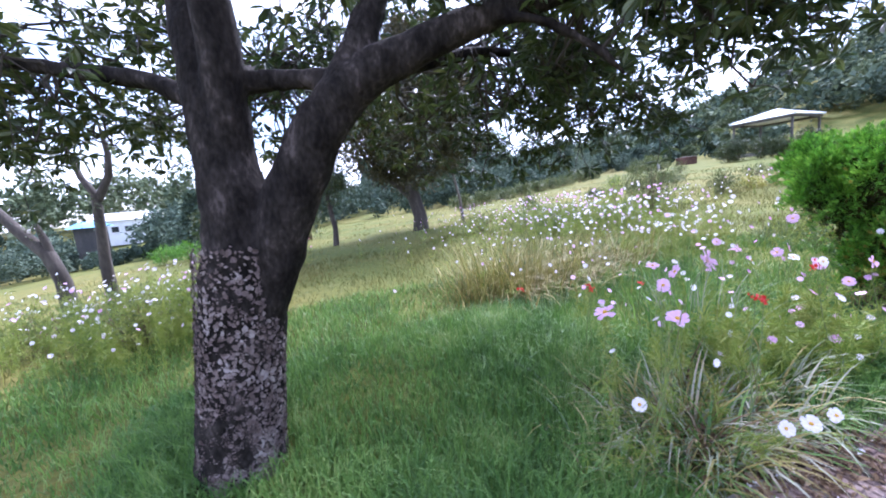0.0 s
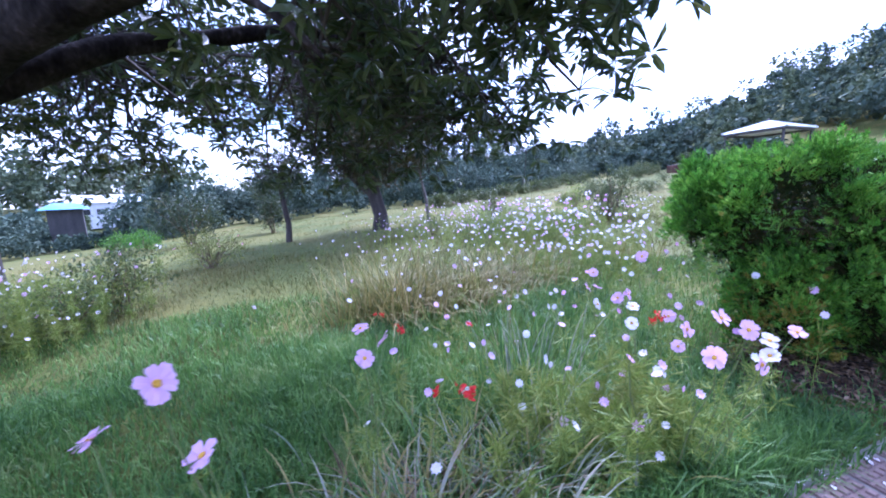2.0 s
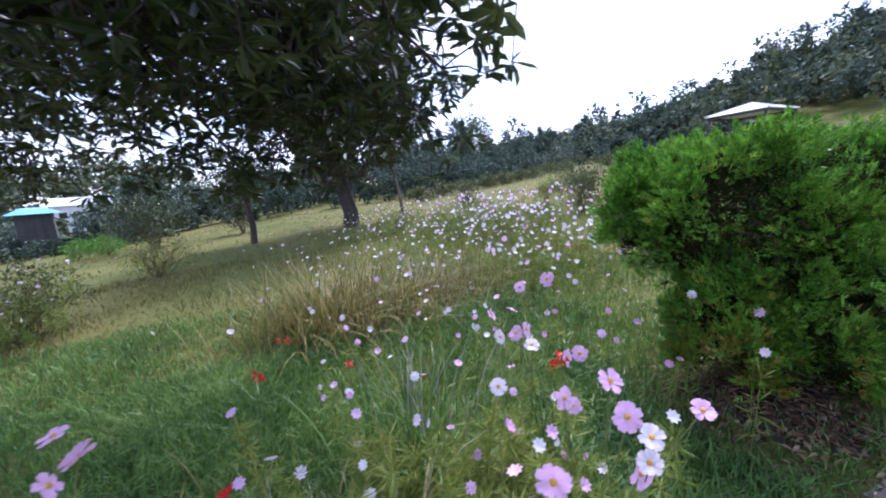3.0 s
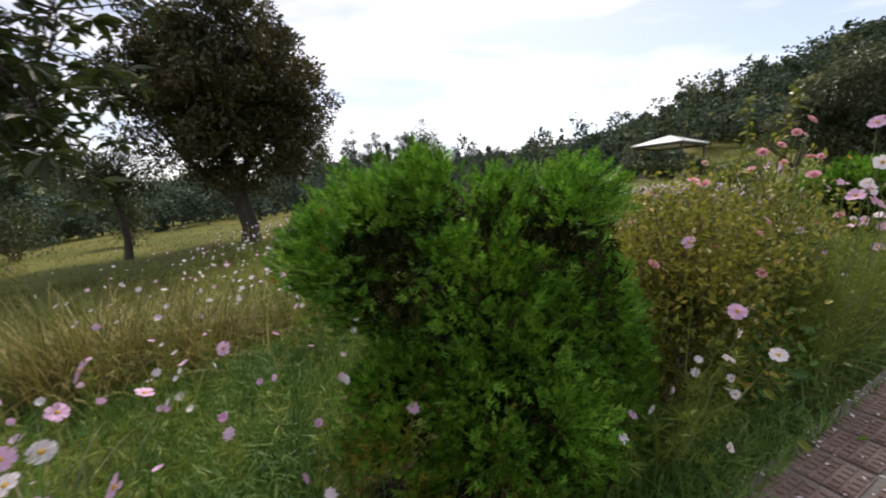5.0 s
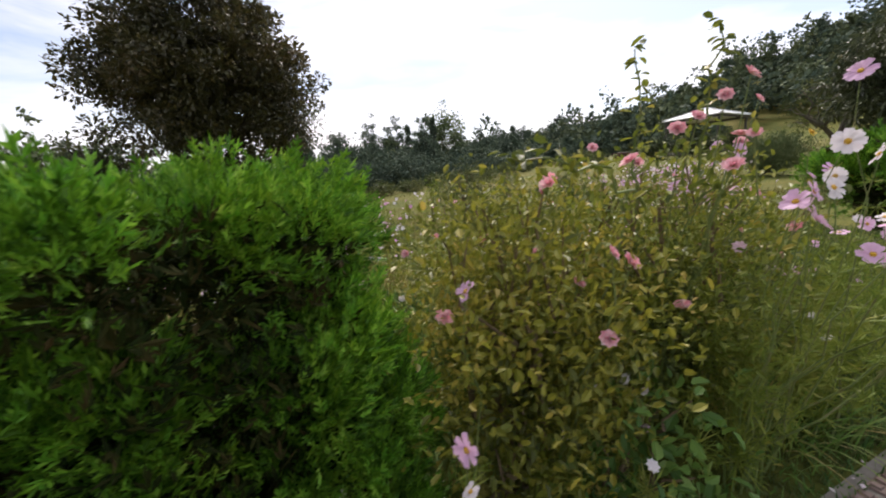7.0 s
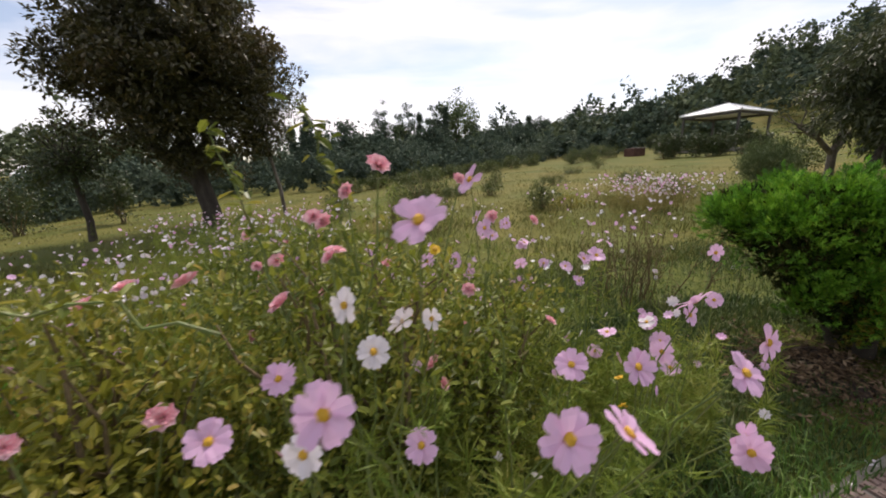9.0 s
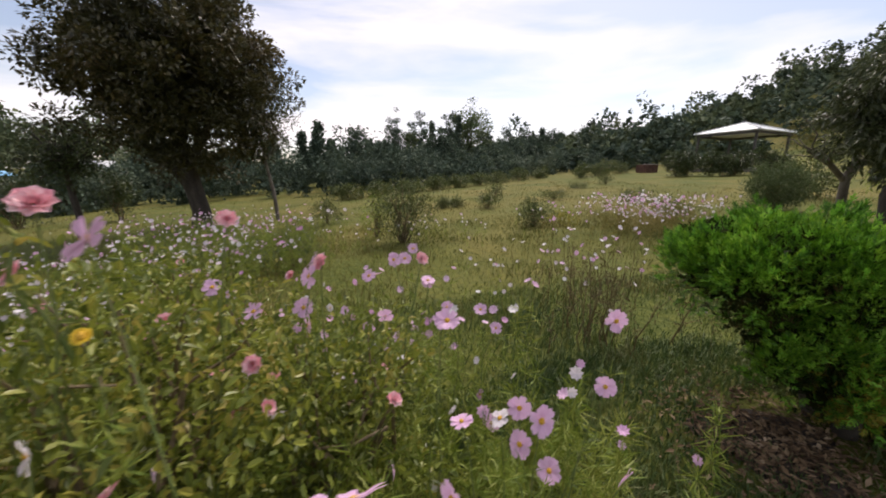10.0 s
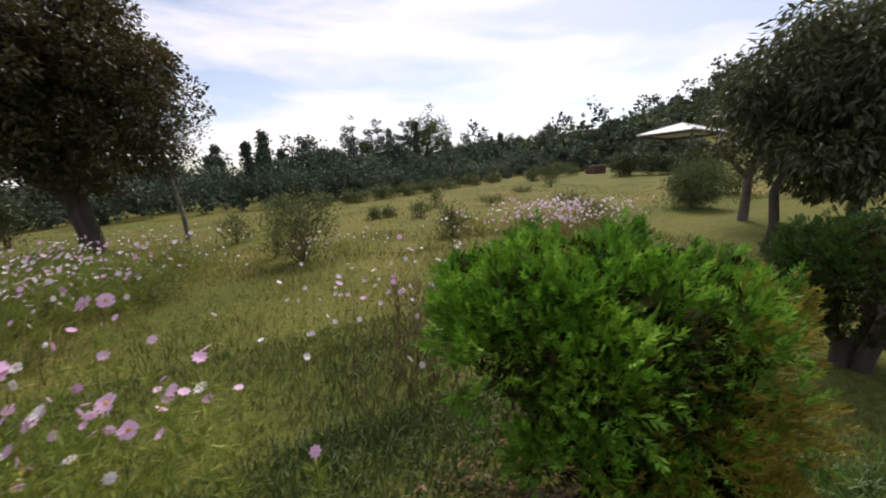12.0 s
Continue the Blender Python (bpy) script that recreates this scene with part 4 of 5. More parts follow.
def cosmos_drift(name, centre, spread, n, height, whites, label, leafy=3, size=0.024, bloom=1.0, green=None):
    """Many cosmos far off: stems, feathery green and small flowers, too many to count."""
    xy = np.array(centre) + rng.normal(0, 1, (n, 2)) * np.array(spread)
    xy = xy[off_path(xy[:, 0], xy[:, 1]) > 0.15]
    n = len(xy)
    ob = thing(name, (0, 0, 0), label, "flowers", kind="stuff")
    foot = on_land(xy)
    h = rng.uniform(height[0], height[1], n)
    top = foot + np.column_stack([rng.normal(0, 0.12, (n, 2)) * h[:, None], h])
    d = top - foot
    v, f = stem_mesh(foot, top, 0.0022)
    t = rng.uniform(0.15, 0.85, (n * leafy, 1))
    q = np.repeat(foot, leafy, 0) + np.repeat(d, leafy, 0) * t
    v2, f2 = threads(q, 7, 0.095)
    v, f = joined([(v, f), (v2, f2)])
    mesh_ob("foliage", v, f, green or M_FEATHER, ob)["kind"] = "stuff"
    nrm = unit(rng.normal(0, 0.5, (n, 3)) + [0, -0.5, 0.55])
    a = unit(np.cross(nrm, rng.normal(0, 1, (n, 3))))
    b = np.cross(nrm, a)
    white = rng.uniform(0, 1, n) < whites
    open_now = rng.uniform(0, 1, n) < bloom
    for sel, mat, nm in ((white & open_now, M_WHITE, "white_flowers"), (~white & open_now, M_PINK, "pink_flowers")):
        if sel.sum() < 1:
            continue
        k = sel.sum()
        r = rng.uniform(0.75, 1.2, (k, 1)) * size
        ang = np.linspace(0, 2 * np.pi, 17)[:16]
        ring = [top[sel] + r * (1.0 if i % 2 else 0.7) * (a[sel] * math.cos(u) + b[sel] * math.sin(u)) + nrm[sel] * r * 0.25 for i, u in enumerate(ang)]
        vv = np.stack([top[sel]] + ring, 1).reshape(-1, 3)
        tri = np.array([[0, i + 1, (i + 1) % 16 + 1] for i in range(16)])
        ff = (np.arange(k)[:, None, None] * 17 + tri[None]).reshape(-1, 3)
        mesh_ob(nm, vv, ff, mat, ob)["kind"] = "stuff"
    return ob


cosmos_drift("cosmos_drift", (2.1, 6.4), (1.1, 1.1), 170, (0.3, 0.75), 0.7, "drift of small white cosmos across the meadow")
cosmos_drift("cosmos_drift", (1.8, 8.6), (1.4, 1.1), 140, (0.3, 0.7), 0.7, "drift of white and pale pink cosmos towards the oak")
cosmos_drift("cosmos_drift", (6.4, 9.6), (1.2, 0.8), 50, (0.3, 0.6), 0.8, "scattered white cosmos in short grass")
cosmos_drift("cosmos_drift", (2.3, 3.3), (0.7, 0.6), 70, (0.25, 0.6), 0.45, "loose white and pink cosmos in green grass", 4)
cosmos_drift("cosmos_bed", (-3.7, 4.6), (0.6, 0.6), 210, (0.3, 1.05), 0.75, "dense bed of white and lilac cosmos below the tree", 14)
cosmos_drift("cosmos_bed", (-5.4, 4.6), (0.7, 0.5), 120, (0.4, 0.9), 0.8, "dense bed of white cosmos on the lower lawn", 8)
cosmos_drift("cosmos_bed", (3.3, 7.7), (0.75, 0.85), 300, (0.35, 0.95), 0.5, "thick bed of pink and white cosmos in the meadow", 9, 0.034, 0.75)
cosmos_drift("cosmos_bed", (3.3, 5.0), (0.6, 0.6), 140, (0.35, 0.85), 0.75, "loose bed of white and lilac cosmos behind the cypress", 5, 0.028)
cosmos_drift("cosmos_bed", (1.9, 10.2), (1.2, 0.8), 160, (0.35, 0.85), 0.4, "bed of pink and white cosmos in front of the oak", 4)
cosmos_drift("cosmos_bed", (10.9, 9.9), (0.75, 0.45), 420, (0.35, 0.8), 0.55, "thick patch of white and pink cosmos on the slope", 2, 0.03, green=M_STRAW)
cosmos_drift("cosmos_bed", (8.15, 5.7), (0.45, 0.3), 46, (0.55, 0.95), 0.6, "pale cosmos among tall dry stalks", 1, green=M_STALK)
cosmos_drift("cosmos_drift", (7.4, 5.7), (0.5, 0.45), 24, (0.35, 0.75), 0.85, "few white cosmos heads above mown grass", 1)
cosmos_drift("cosmos_drift", (1.9, 2.2), (0.5, 0.3), 16, (0.2, 0.5), 0.85, "small white cosmos in feathery green", 12)
cosmos_drift("cosmos_drift", (6.55, 3.0), (0.45, 0.2), 110, (0.4, 0.95), 0.4, "feathery green cosmos with few flowers beside the paving", 24, bloom=0.2)
cosmos_drift("cosmos_drift", (2.2, 1.95), (0.35, 0.22), 60, (0.25, 0.6), 0.5, "feathery green cosmos beside the tussocks", 20, bloom=0.25)
cosmos_drift("cosmos_drift", (7.1, 3.6), (0.3, 0.22), 45, (0.3, 0.8), 0.4, "feathery cosmos at the edge of the mown grass", 20, bloom=0.4)
cosmos_drift("cosmos_drift", (6.35, 4.55), (0.4, 0.32), 55, (0.35, 0.95), 0.2, "small pink cosmos with feathery leaves in long grass", 10, 0.029)
cosmos_drift("cosmos_drift", (5.6, 2.75), (0.8, 0.2), 40, (0.2, 0.55), 0.9, "small white cosmos under the rose bush", 12)


# ---- shrubs ----
def shrub(name, x, y, radii, clumps, per, leaf, mat, label, stems=9, bark=None, spread=0.09, group="", power=0.5, lift=0.5):
    """A leafy shrub: many stems from the foot, and clumps of leaves."""
    ob = thing(name, spot(x, y), label, "shrub", group)
    rx, ry, rz = radii
    c = ball_points(clumps, power) * [rx, ry, rz * 0.5] + [0, 0, rz * lift]
    c = c[c[:, 2] > 0.03]
    ends = c[np.argsort(-c[:, 2])][: stems * 3: 3]
    tb = [tube(bend((rng.normal(0, 0.05 * rx), rng.normal(0, 0.05 * ry), -0.03), e, 7, 0.04 * rz, 0.05), np.linspace(0.009 + 0.008 * rz, 0.003, 7), 5) for e in ends]
    v, f = joined(tb)
    mesh_ob("stem", v, f, bark or M_DRY_STEM, ob)
    k = len(c)
    p = np.repeat(c, per, 0) + rng.normal(0, spread, (k * per, 3))
    p[:, 2] = np.maximum(p[:, 2], 0.02)
    d = rng.normal(0, 0.8, p.shape) + unit(np.repeat(c, per, 0)) * 0.5 + [0, 0, 0.25]
    L = leaf[0] * rng.uniform(0.6, 1.3, len(p))
    v, f = leaf_mesh(p, d, rng.normal(0, 0.5, p.shape) + [0, 0, 1], L, L * leaf[1], leaf[0] > 0.03 and leaf[0] < 0.07)
    mesh_ob("foliage", v, f, mat, ob)
    return ob


def rose_mesh():
    vs, fs, o = [], [], 0
    for ring, (n, tilt, size) in enumerate(((3, 1.5, 0.017), (5, 1.25, 0.02), (6, 0.85, 0.025), (8, 0.4, 0.03))):
        for i in range(n):
            a = i * 2 * math.pi / n + ring * 0.5
            d = np.array([[math.cos(a) * math.cos(tilt), math.sin(a) * math.cos(tilt), math.sin(tilt)]])
            up = np.array([[-math.cos(a) * math.sin(tilt), -math.sin(a) * math.sin(tilt), math.cos(tilt)]])
            v, f = leaf_mesh(np.array([[math.cos(a), math.sin(a), 0]]) * 0.0012 * (1 + ring), d, up, size, size * 1.1, True)
            vs.append(v)
            fs.append(f + o)
            o += len(v)
    me = bpy.data.meshes.new("rose")
    me.from_pydata(np.concatenate(vs).tolist(), [], np.concatenate(fs).tolist())
    me.materials.append(M_ROSE)
    return me


ROSE = rose_mesh()


def rose_shoot(ob, a, b):
    """A long leafy shoot that stands clear of the bush."""
    base = np.array(ob.location)
    line = bend(np.array(a) - base, np.array(b) - base, 10, 0.06, 0.02)
    v, f = tube(line, np.linspace(0.006, 0.002, 10), 5)
    mesh_ob("shoot", v, f, M_STEM, ob)
    p = np.repeat(line[3:], 5, 0) + rng.normal(0, 0.012, (35, 3))
    v, f = leaf_mesh(p, rng.normal(0, 1, p.shape) * [1, 1, 0.5], rng.normal(0, 0.4, p.shape) + [0, 0, 1], rng.uniform(0.03, 0.06, 35), 0.024, True)
    mesh_ob("foliage", v, f, M_ROSE_GREEN, ob)


def rose_bush(x, y, radii, clumps, blooms, label, extra=10, leaves=M_ROSE_GREEN):
    ob = shrub("rose_bush", x, y, radii, clumps, 22, (0.034, 0.52), leaves, label, 16, M_DRY_STEM, 0.07, "rose bushes beside the path", 0.55)
    base = np.array(ob.location)
    spots = [np.array(q) - base for q in blooms]
    for _ in range(extra):
        a = rng.uniform(0, 2 * np.pi)
        spots.append(np.array([math.cos(a) * radii[0] * 0.8, math.sin(a) * radii[1] * 0.8, radii[2] * rng.uniform(0.45, 0.9)]))
    for q in spots:
        cane = tube(bend((q[0] * 0.3, q[1] * 0.3, 0.05), q - [0, 0, 0.01], 7, 0.05, 0.02), np.linspace(0.007, 0.002, 7), 5)
        mesh_ob("cane", cane[0], cane[1], M_STEM, ob)
        r = new("rose", ROSE)
        r.parent = ob
        r.matrix_local = Matrix.Translation(q) @ facing((rng.normal(0, 0.5), -0.5 + rng.normal(0, 0.4), 0.6)) @ Matrix.Scale(rng.uniform(0.7, 1.2), 4)
    return ob


main_rose = rose_bush(5.75, 3.35, (0.62, 0.5, 1.32), 480, [(5.94, 3.10, 1.89), (5.85, 3.10, 1.82), (6.18, 3.30, 1.84), (5.83, 3.00, 1.67), (5.72, 2.90, 1.57), (5.59, 3.20, 1.60), (5.83, 2.95, 1.67), (5.75, 3.10, 1.75), (5.75, 3.20, 1.72), (6.08, 3.00, 1.34), (6.21, 3.30, 1.45)],
          "tangled pink rose bush with small olive leaves beside the path")
rose_shoot(main_rose, (5.85, 3.2, 1.5), (5.76, 3.05, 2.04))
rose_shoot(main_rose, (5.6, 3.2, 1.4), (5.5, 3.1, 1.98))
rose_shoot(main_rose, (5.5, 3.0, 1.45), (4.95, 2.75, 1.62))
rose_bush(5.08, 3.02, (0.42, 0.42, 1.25), 430, [(5.44, 3.00, 1.60), (5.46, 3.30, 1.67), (5.16, 3.00, 1.54), (5.19, 3.10, 1.56), (5.27, 3.00, 1.19)], "leggy pink rose bush with yellowing leaves next to the cypress", 5, M_ROSE_LEAF)
rose_bush(6.3, 3.75, (0.5, 0.5, 1.0), 300, [(6.33, 3.52, 1.68), (6.62, 3.94, 1.60), (5.91, 3.40, 1.53)], "pink rose bush with arching canes above rough grass", 5)
rose_bush(5.3, 4.2, (0.85, 0.6, 1.2), 520, [], "wide low rose bush with scattered pale pink blooms", 10)
rose_bush(-3.9, 8.7, (0.9, 0.6, 0.85), 150, [], "sprawling rose bush with reddish stems on the lawn", 8)

shrub("meadow_shrub", -3.3, 5.6, (0.7, 0.6, 1.05), 130, 14, (0.06, 0.4), M_SHRUB, "untidy olive shrub at the end of the cosmos bed", 12)
for x, y, r, hh in ((3.5, 7.4, 0.75, 0.62), (2.6, 8.0, 0.7, 0.6), (4.2, 8.3, 0.6, 0.55), (2.3, 9.6, 0.8, 0.6), (1.2, 10.4, 0.8, 0.6), (-3.9, 4.4, 0.6, 0.85), (-3.3, 4.9, 0.55, 0.8), (-4.5, 5.0, 0.65, 0.8), (-5.5, 4.7, 0.7, 0.7), (3.3, 10.4, 0.7, 0.55)):
    shrub("flower_bush", x, y, (r, r * 0.8, hh), 110, 12, (0.06, 0.3), M_BUSHY, "bushy olive-green cosmos growth in the meadow", 10, group="bushy growth in the meadow", lift=0.45)
shrub("broad_leaved_plant", 5.4, 2.92, (0.3, 0.2, 0.55), 24, 9, (0.06, 0.6), M_GRASS, "leafy plant with broad bright green leaves by the paving", 6)
shrub("broad_leaved_plant", 4.95, 2.9, (0.25, 0.2, 0.6), 18, 9, (0.055, 0.6), M_ROSE_GREEN, "leafy plant with broad green leaves under the roses", 6)
shrub("meadow_shrub", 5.9, 9.9, (0.75, 0.6, 1.35), 260, 14, (0.07, 0.3), M_SHRUB, "tall untidy olive shrub with dry seed heads", 14)
shrub("meadow_shrub", 5.2, 10.6, (0.4, 0.4, 1.0), 60, 14, (0.07, 0.3), M_FEATHER, "feathery pale green shrub in the meadow", 8)
shrub("meadow_shrub", 3.3, 13.0, (0.45, 0.4, 0.8), 60, 16, (0.06, 0.5), M_SHRUB, "rounded dull green shrub in the meadow", 6)
shrub("meadow_shrub", 8.95, 11.3, (0.42, 0.4, 0.75), 70, 18, (0.06, 0.45), M_SHRUB, "small dark green shrub in mown grass", 7)
shrub("meadow_shrub", 12.4, 11.3, (0.5, 0.4, 0.55), 60, 16, (0.06, 0.45), M_SHRUB, "low dark shrub behind the cosmos patch", 7)
shrub("meadow_shrub", 9.6, 11.0, (0.5, 0.3, 0.3), 30, 16, (0.06, 0.45), M_ROSE_LEAF, "low straggling brownish shrub in mown grass", 5)
for i, (x, y, r, h) in enumerate(((8.3, 15.2, 0.45, 0.6), (11.2, 17.1, 0.6, 0.35), (7.2, 15.8, 0.35, 0.3), (6.7, 15.6, 0.3, 0.28), (13.5, 15.2, 0.6, 0.4), (9.0, 18.5, 0.4, 0.7), (16.5, 24.5, 0.5, 0.7), (14.0, 22.0, 0.6, 0.3))):
    shrub("low_bush", x, y, (r, r, h), 40, 16, (0.08, 0.45), M_SHRUB, "low dark bush in the sloping meadow", 5, group="low bushes in the meadow")
for x, y, r, h in ((18.5, 33.5, 0.8, 1.2), (20.5, 35.0, 0.7, 1.0), (22.0, 37.0, 1.1, 1.5), (24.0, 38.5, 0.9, 1.1), (29.0, 36.5, 0.8, 1.0), (15.5, 36.0, 0.8, 0.9), (3.0, 23.5, 0.8, 0.7), (4.6, 25.0, 0.8, 0.7), (6.2, 26.5, 0.8, 0.8), (7.8, 28.0, 0.8, 0.8), (9.4, 29.5, 0.8, 0.8), (11.0, 31.5, 0.9, 0.8), (1.5, 22.0, 0.8, 0.7), (13.0, 33.0, 0.9, 0.9)):
    shrub("clipped_bush", x, y, (r, r, h), 90, 16, (0.13, 0.5), M_SHRUB, "rounded clipped dark green bush on the far lawn", 5, group="clipped bushes along the crest", spread=0.12, power=0.3)
for x, y, r, h in ((-12.3, 15.8, 0.55, 0.75), (-11.2, 15.9, 0.6, 0.8), (-12.6, 17.2, 0.6, 0.7)):
    shrub("round_bush", x, y, (r, r, h), 90, 18, (0.07, 0.5), M_CYPRESS, "round clipped bright green bush on the lower lawn", 5, group="round bushes on the lower lawn", power=0.3)
shrub("dark_shrub", -9.0, 15.5, (1.4, 1.2, 2.3), 150, 22, (0.11, 0.45), M_OAK, "large dark green shrub behind the lawn", 9, spread=0.16)
shrub("dark_shrub", -6.0, 16.5, (0.7, 0.7, 2.0), 90, 22, (0.11, 0.45), M_OAK, "upright dark shrub behind the lawn", 9, spread=0.14)
shrub("weeping_bush", 15.75, 12.3, (0.7, 0.65, 1.25), 260, 22, (0.13, 0.16), M_POPLAR, "weeping bush with drooping pale green sprays", 8, spread=0.1, power=0.3)
for x, y, r, h in ((19.5, 12.2, 1.0, 1.5), (18.6, 14.2, 0.9, 1.2), (20.5, 9.5, 1.2, 1.3), (13.8, 6.0, 0.9, 1.0), (17.0, 7.4, 1.0, 1.2)):
    shrub("garden_bush", x, y, (r, r, h), 110, 18, (0.10, 0.4), M_FEATHER if x == 19.5 else M_SHRUB, "rounded garden bush on the slope beside the path", 7, group="garden bushes on the slope", power=0.35)
for i in range(7):
    u = i / 6
    shrub("hedge", 23.9 + 5.2 * u, 29.6 - 2.2 * u + 0.4 * math.sin(i * 2.0), (0.75, 0.7, 1.7 + 0.25 * math.sin(i * 1.7)), 110, 16, (0.14, 0.5), M_OAK, "dark green clipped hedge in front of the pavilion", 5, group="hedge in front of the pavilion", spread=0.13, power=0.3)


def dry_stalks(x, y, n, h, spread, label, name="dry_stalks"):
    """Withered stalks, each with short side shoots and shrivelled leaves."""
    ob = thing(name, spot(x, y), label, "plant")
    tips = []
    for _ in range(n):
        a = rng.normal(0, spread * 0.4, 2)
        e = np.array([a[0] * 1.5 + rng.normal(0, spread * 0.3), a[1] * 1.5 + rng.normal(0, spread * 0.3), h * rng.uniform(0.55, 1.1)])
        line = bend((*a, -0.03), e, 7, 0, 0.02)
        tb = [tube(line, np.linspace(0.0065, 0.002, 7), 5)]
        for i in (2, 3, 4, 5):
            o = line[i] + np.array([*rng.normal(0, 0.05, 2), rng.uniform(0.06, 0.15)])
            tb.append(tube(bend(line[i], o, 4, 0, 0.02), np.linspace(0.0032, 0.0014, 4), 4))
            tips += [o, line[i]]
        v, f = joined(tb)
        mesh_ob("stem", v, f, M_STALK, ob)
    p = np.repeat(np.array(tips), 3, 0) + rng.normal(0, 0.02, (len(tips) * 3, 3))
    v, f = leaf_mesh(p, rng.normal(0, 1, p.shape) - [0, 0, 0.4], rng.normal(0, 1, p.shape), 0.045, 0.01)
    mesh_ob("withered_foliage", v, f, M_STALK, ob)


dry_stalks(8.05, 5.35, 13, 0.8, 0.36, "cluster of tall dry brown cosmos stalks")
dry_stalks(8.45, 5.3, 3, 0.68, 0.25, "dry dark stalks standing in the grass")
dry_stalks(7.6, 5.25, 1, 0.62, 0.05, "single dry upright stalk in the grass", "dry_stalk")


# ---- tussocks and grass ----
def ribbon_mesh(p, az, length, width, rise, segs=5):
    """Long arching blades as ribbons; triangles."""
    n = len(p)
    t = np.linspace(0, 1, segs + 1)[None]
    L, R = length[:, None], rise[:, None]
    hor = L * t * (0.25 + 0.75 * t) * np.sqrt(np.clip(1 - R * R, 0, 1))
    up = L * (t * R * 1.25 - 0.75 * (1.25 - R) * t ** 2.4)
    dx, dy = np.cos(az)[:, None], np.sin(az)[:, None]
    c = np.stack([p[:, 0:1] + hor * dx, p[:, 1:2] + hor * dy, p[:, 2:3] + up], -1)
    w = (width[:, None] * (1 - t ** 2.0 * 0.92))[..., None] / 2
    s = np.stack([-dy, dx, 0 * dx + 0.25], -1)
    v = np.concatenate([c - s * w, c + s * w], 1)
    k = segs + 1
    tri = np.array([q for i in range(segs) for q in ((i, i + 1, k + i + 1), (i, k + i + 1, k + i))])
    f = (np.arange(n)[:, None, None] * 2 * k + tri[None]).reshape(-1, 3)
    return v.reshape(-1, 3), f


def tussock(x, y, r, n, length, mats, label, rise=(0.45, 0.95), width=0.012):
    ob = thing("grass_tussock", spot(x, y), label, "grass", "tussocks of long grass")
    for mat, share, nm in mats:
        k = int(n * share)
        q = np.column_stack([rng.normal(0, r * 0.5, (k, 2)), np.full(k, -0.02)])
        q = q[off_path(x + q[:, 0], y + q[:, 1]) > 0.03]
        k = len(q)
        q[:, 2] += land(x + q[:, 0], y + q[:, 1]) - land(x, y)
        az = np.arctan2(q[:, 1], q[:, 0]) + rng.normal(0, 0.9, k)
        v, f = ribbon_mesh(q, az, rng.uniform(*length, k), rng.uniform(0.6, 1.3, k) * width, rng.uniform(*rise, k))
        mesh_ob(nm, v, f, mat, ob)["kind"] = "stuff"


tussock(1.25, 1.64, 0.46, 1250, (0.18, 0.5), [(M_SILVER, 0.4, "silvery_tuft"), (M_STRAW, 0.35, "dry_tuft"), (M_GRASS, 0.3, "green_tuft"), (M_LITTER, 0.2, "withered_tuft")], "broad tussock of silvery strap leaves with dry ends", (0.15, 0.85), 0.011)
tussock(1.75, 1.88, 0.38, 700, (0.2, 0.5), [(M_SILVER, 0.4, "silvery_tuft"), (M_STRAW, 0.3, "dry_tuft"), (M_GRASS, 0.3, "green_tuft")], "tussock of green and silvery strap leaves", (0.2, 0.9), 0.011)
tussock(0.8, 4.75, 0.75, 900, (0.5, 1.0), [(M_STRAW, 0.6, "dry_tuft"), (M_MEADOW, 0.5, "green_tuft")], "large tussock of yellow-green arching grass in the meadow", (0.5, 0.97), 0.012)
tussock(1.7, 4.9, 0.7, 650, (0.4, 0.85), [(M_STRAW, 0.6, "dry_tuft"), (M_MEADOW, 0.5, "green_tuft")], "tussock of straw-coloured leaning grass", (0.5, 0.95), 0.012)
tussock(2.6, 5.3, 0.7, 450, (0.35, 0.7), [(M_STRAW, 0.5, "dry_tuft"), (M_MEADOW, 0.5, "green_tuft")], "loose tussock of long pale grass", (0.5, 0.97), 0.011)
tussock(4.2, 6.2, 0.8, 380, (0.3, 0.6), [(M_STRAW, 0.4, "dry_tuft"), (M_MEADOW, 0.6, "green_tuft")], "loose tussock of green meadow grass", (0.5, 0.97), 0.011)
tussock(1.9, 2.7, 0.35, 160, (0.4, 0.75), [(M_SILVER, 0.3, "silvery_tuft"), (M_GRASS, 0.7, "green_tuft")], "clump of tall upright green grass", (0.8, 0.99), 0.01)
tussock(5.25, 2.82, 0.22, 260, (0.16, 0.34), [(M_GRASS, 1.0, "green_tuft")], "clump of bright green grass at the paving edge", (0.5, 0.95), 0.009)
tussock(4.75, 2.62, 0.2, 240, (0.14, 0.32), [(M_GRASS, 1.0, "green_tuft")], "clump of bright green grass beside the paving", (0.5, 0.95), 0.009)
tussock(6.25, 3.15, 0.25, 260, (0.18, 0.4), [(M_GRASS, 0.8, "green_tuft"), (M_STRAW, 0.2, "dry_tuft")], "clump of green grass under the cosmos", (0.5, 0.95), 0.009)


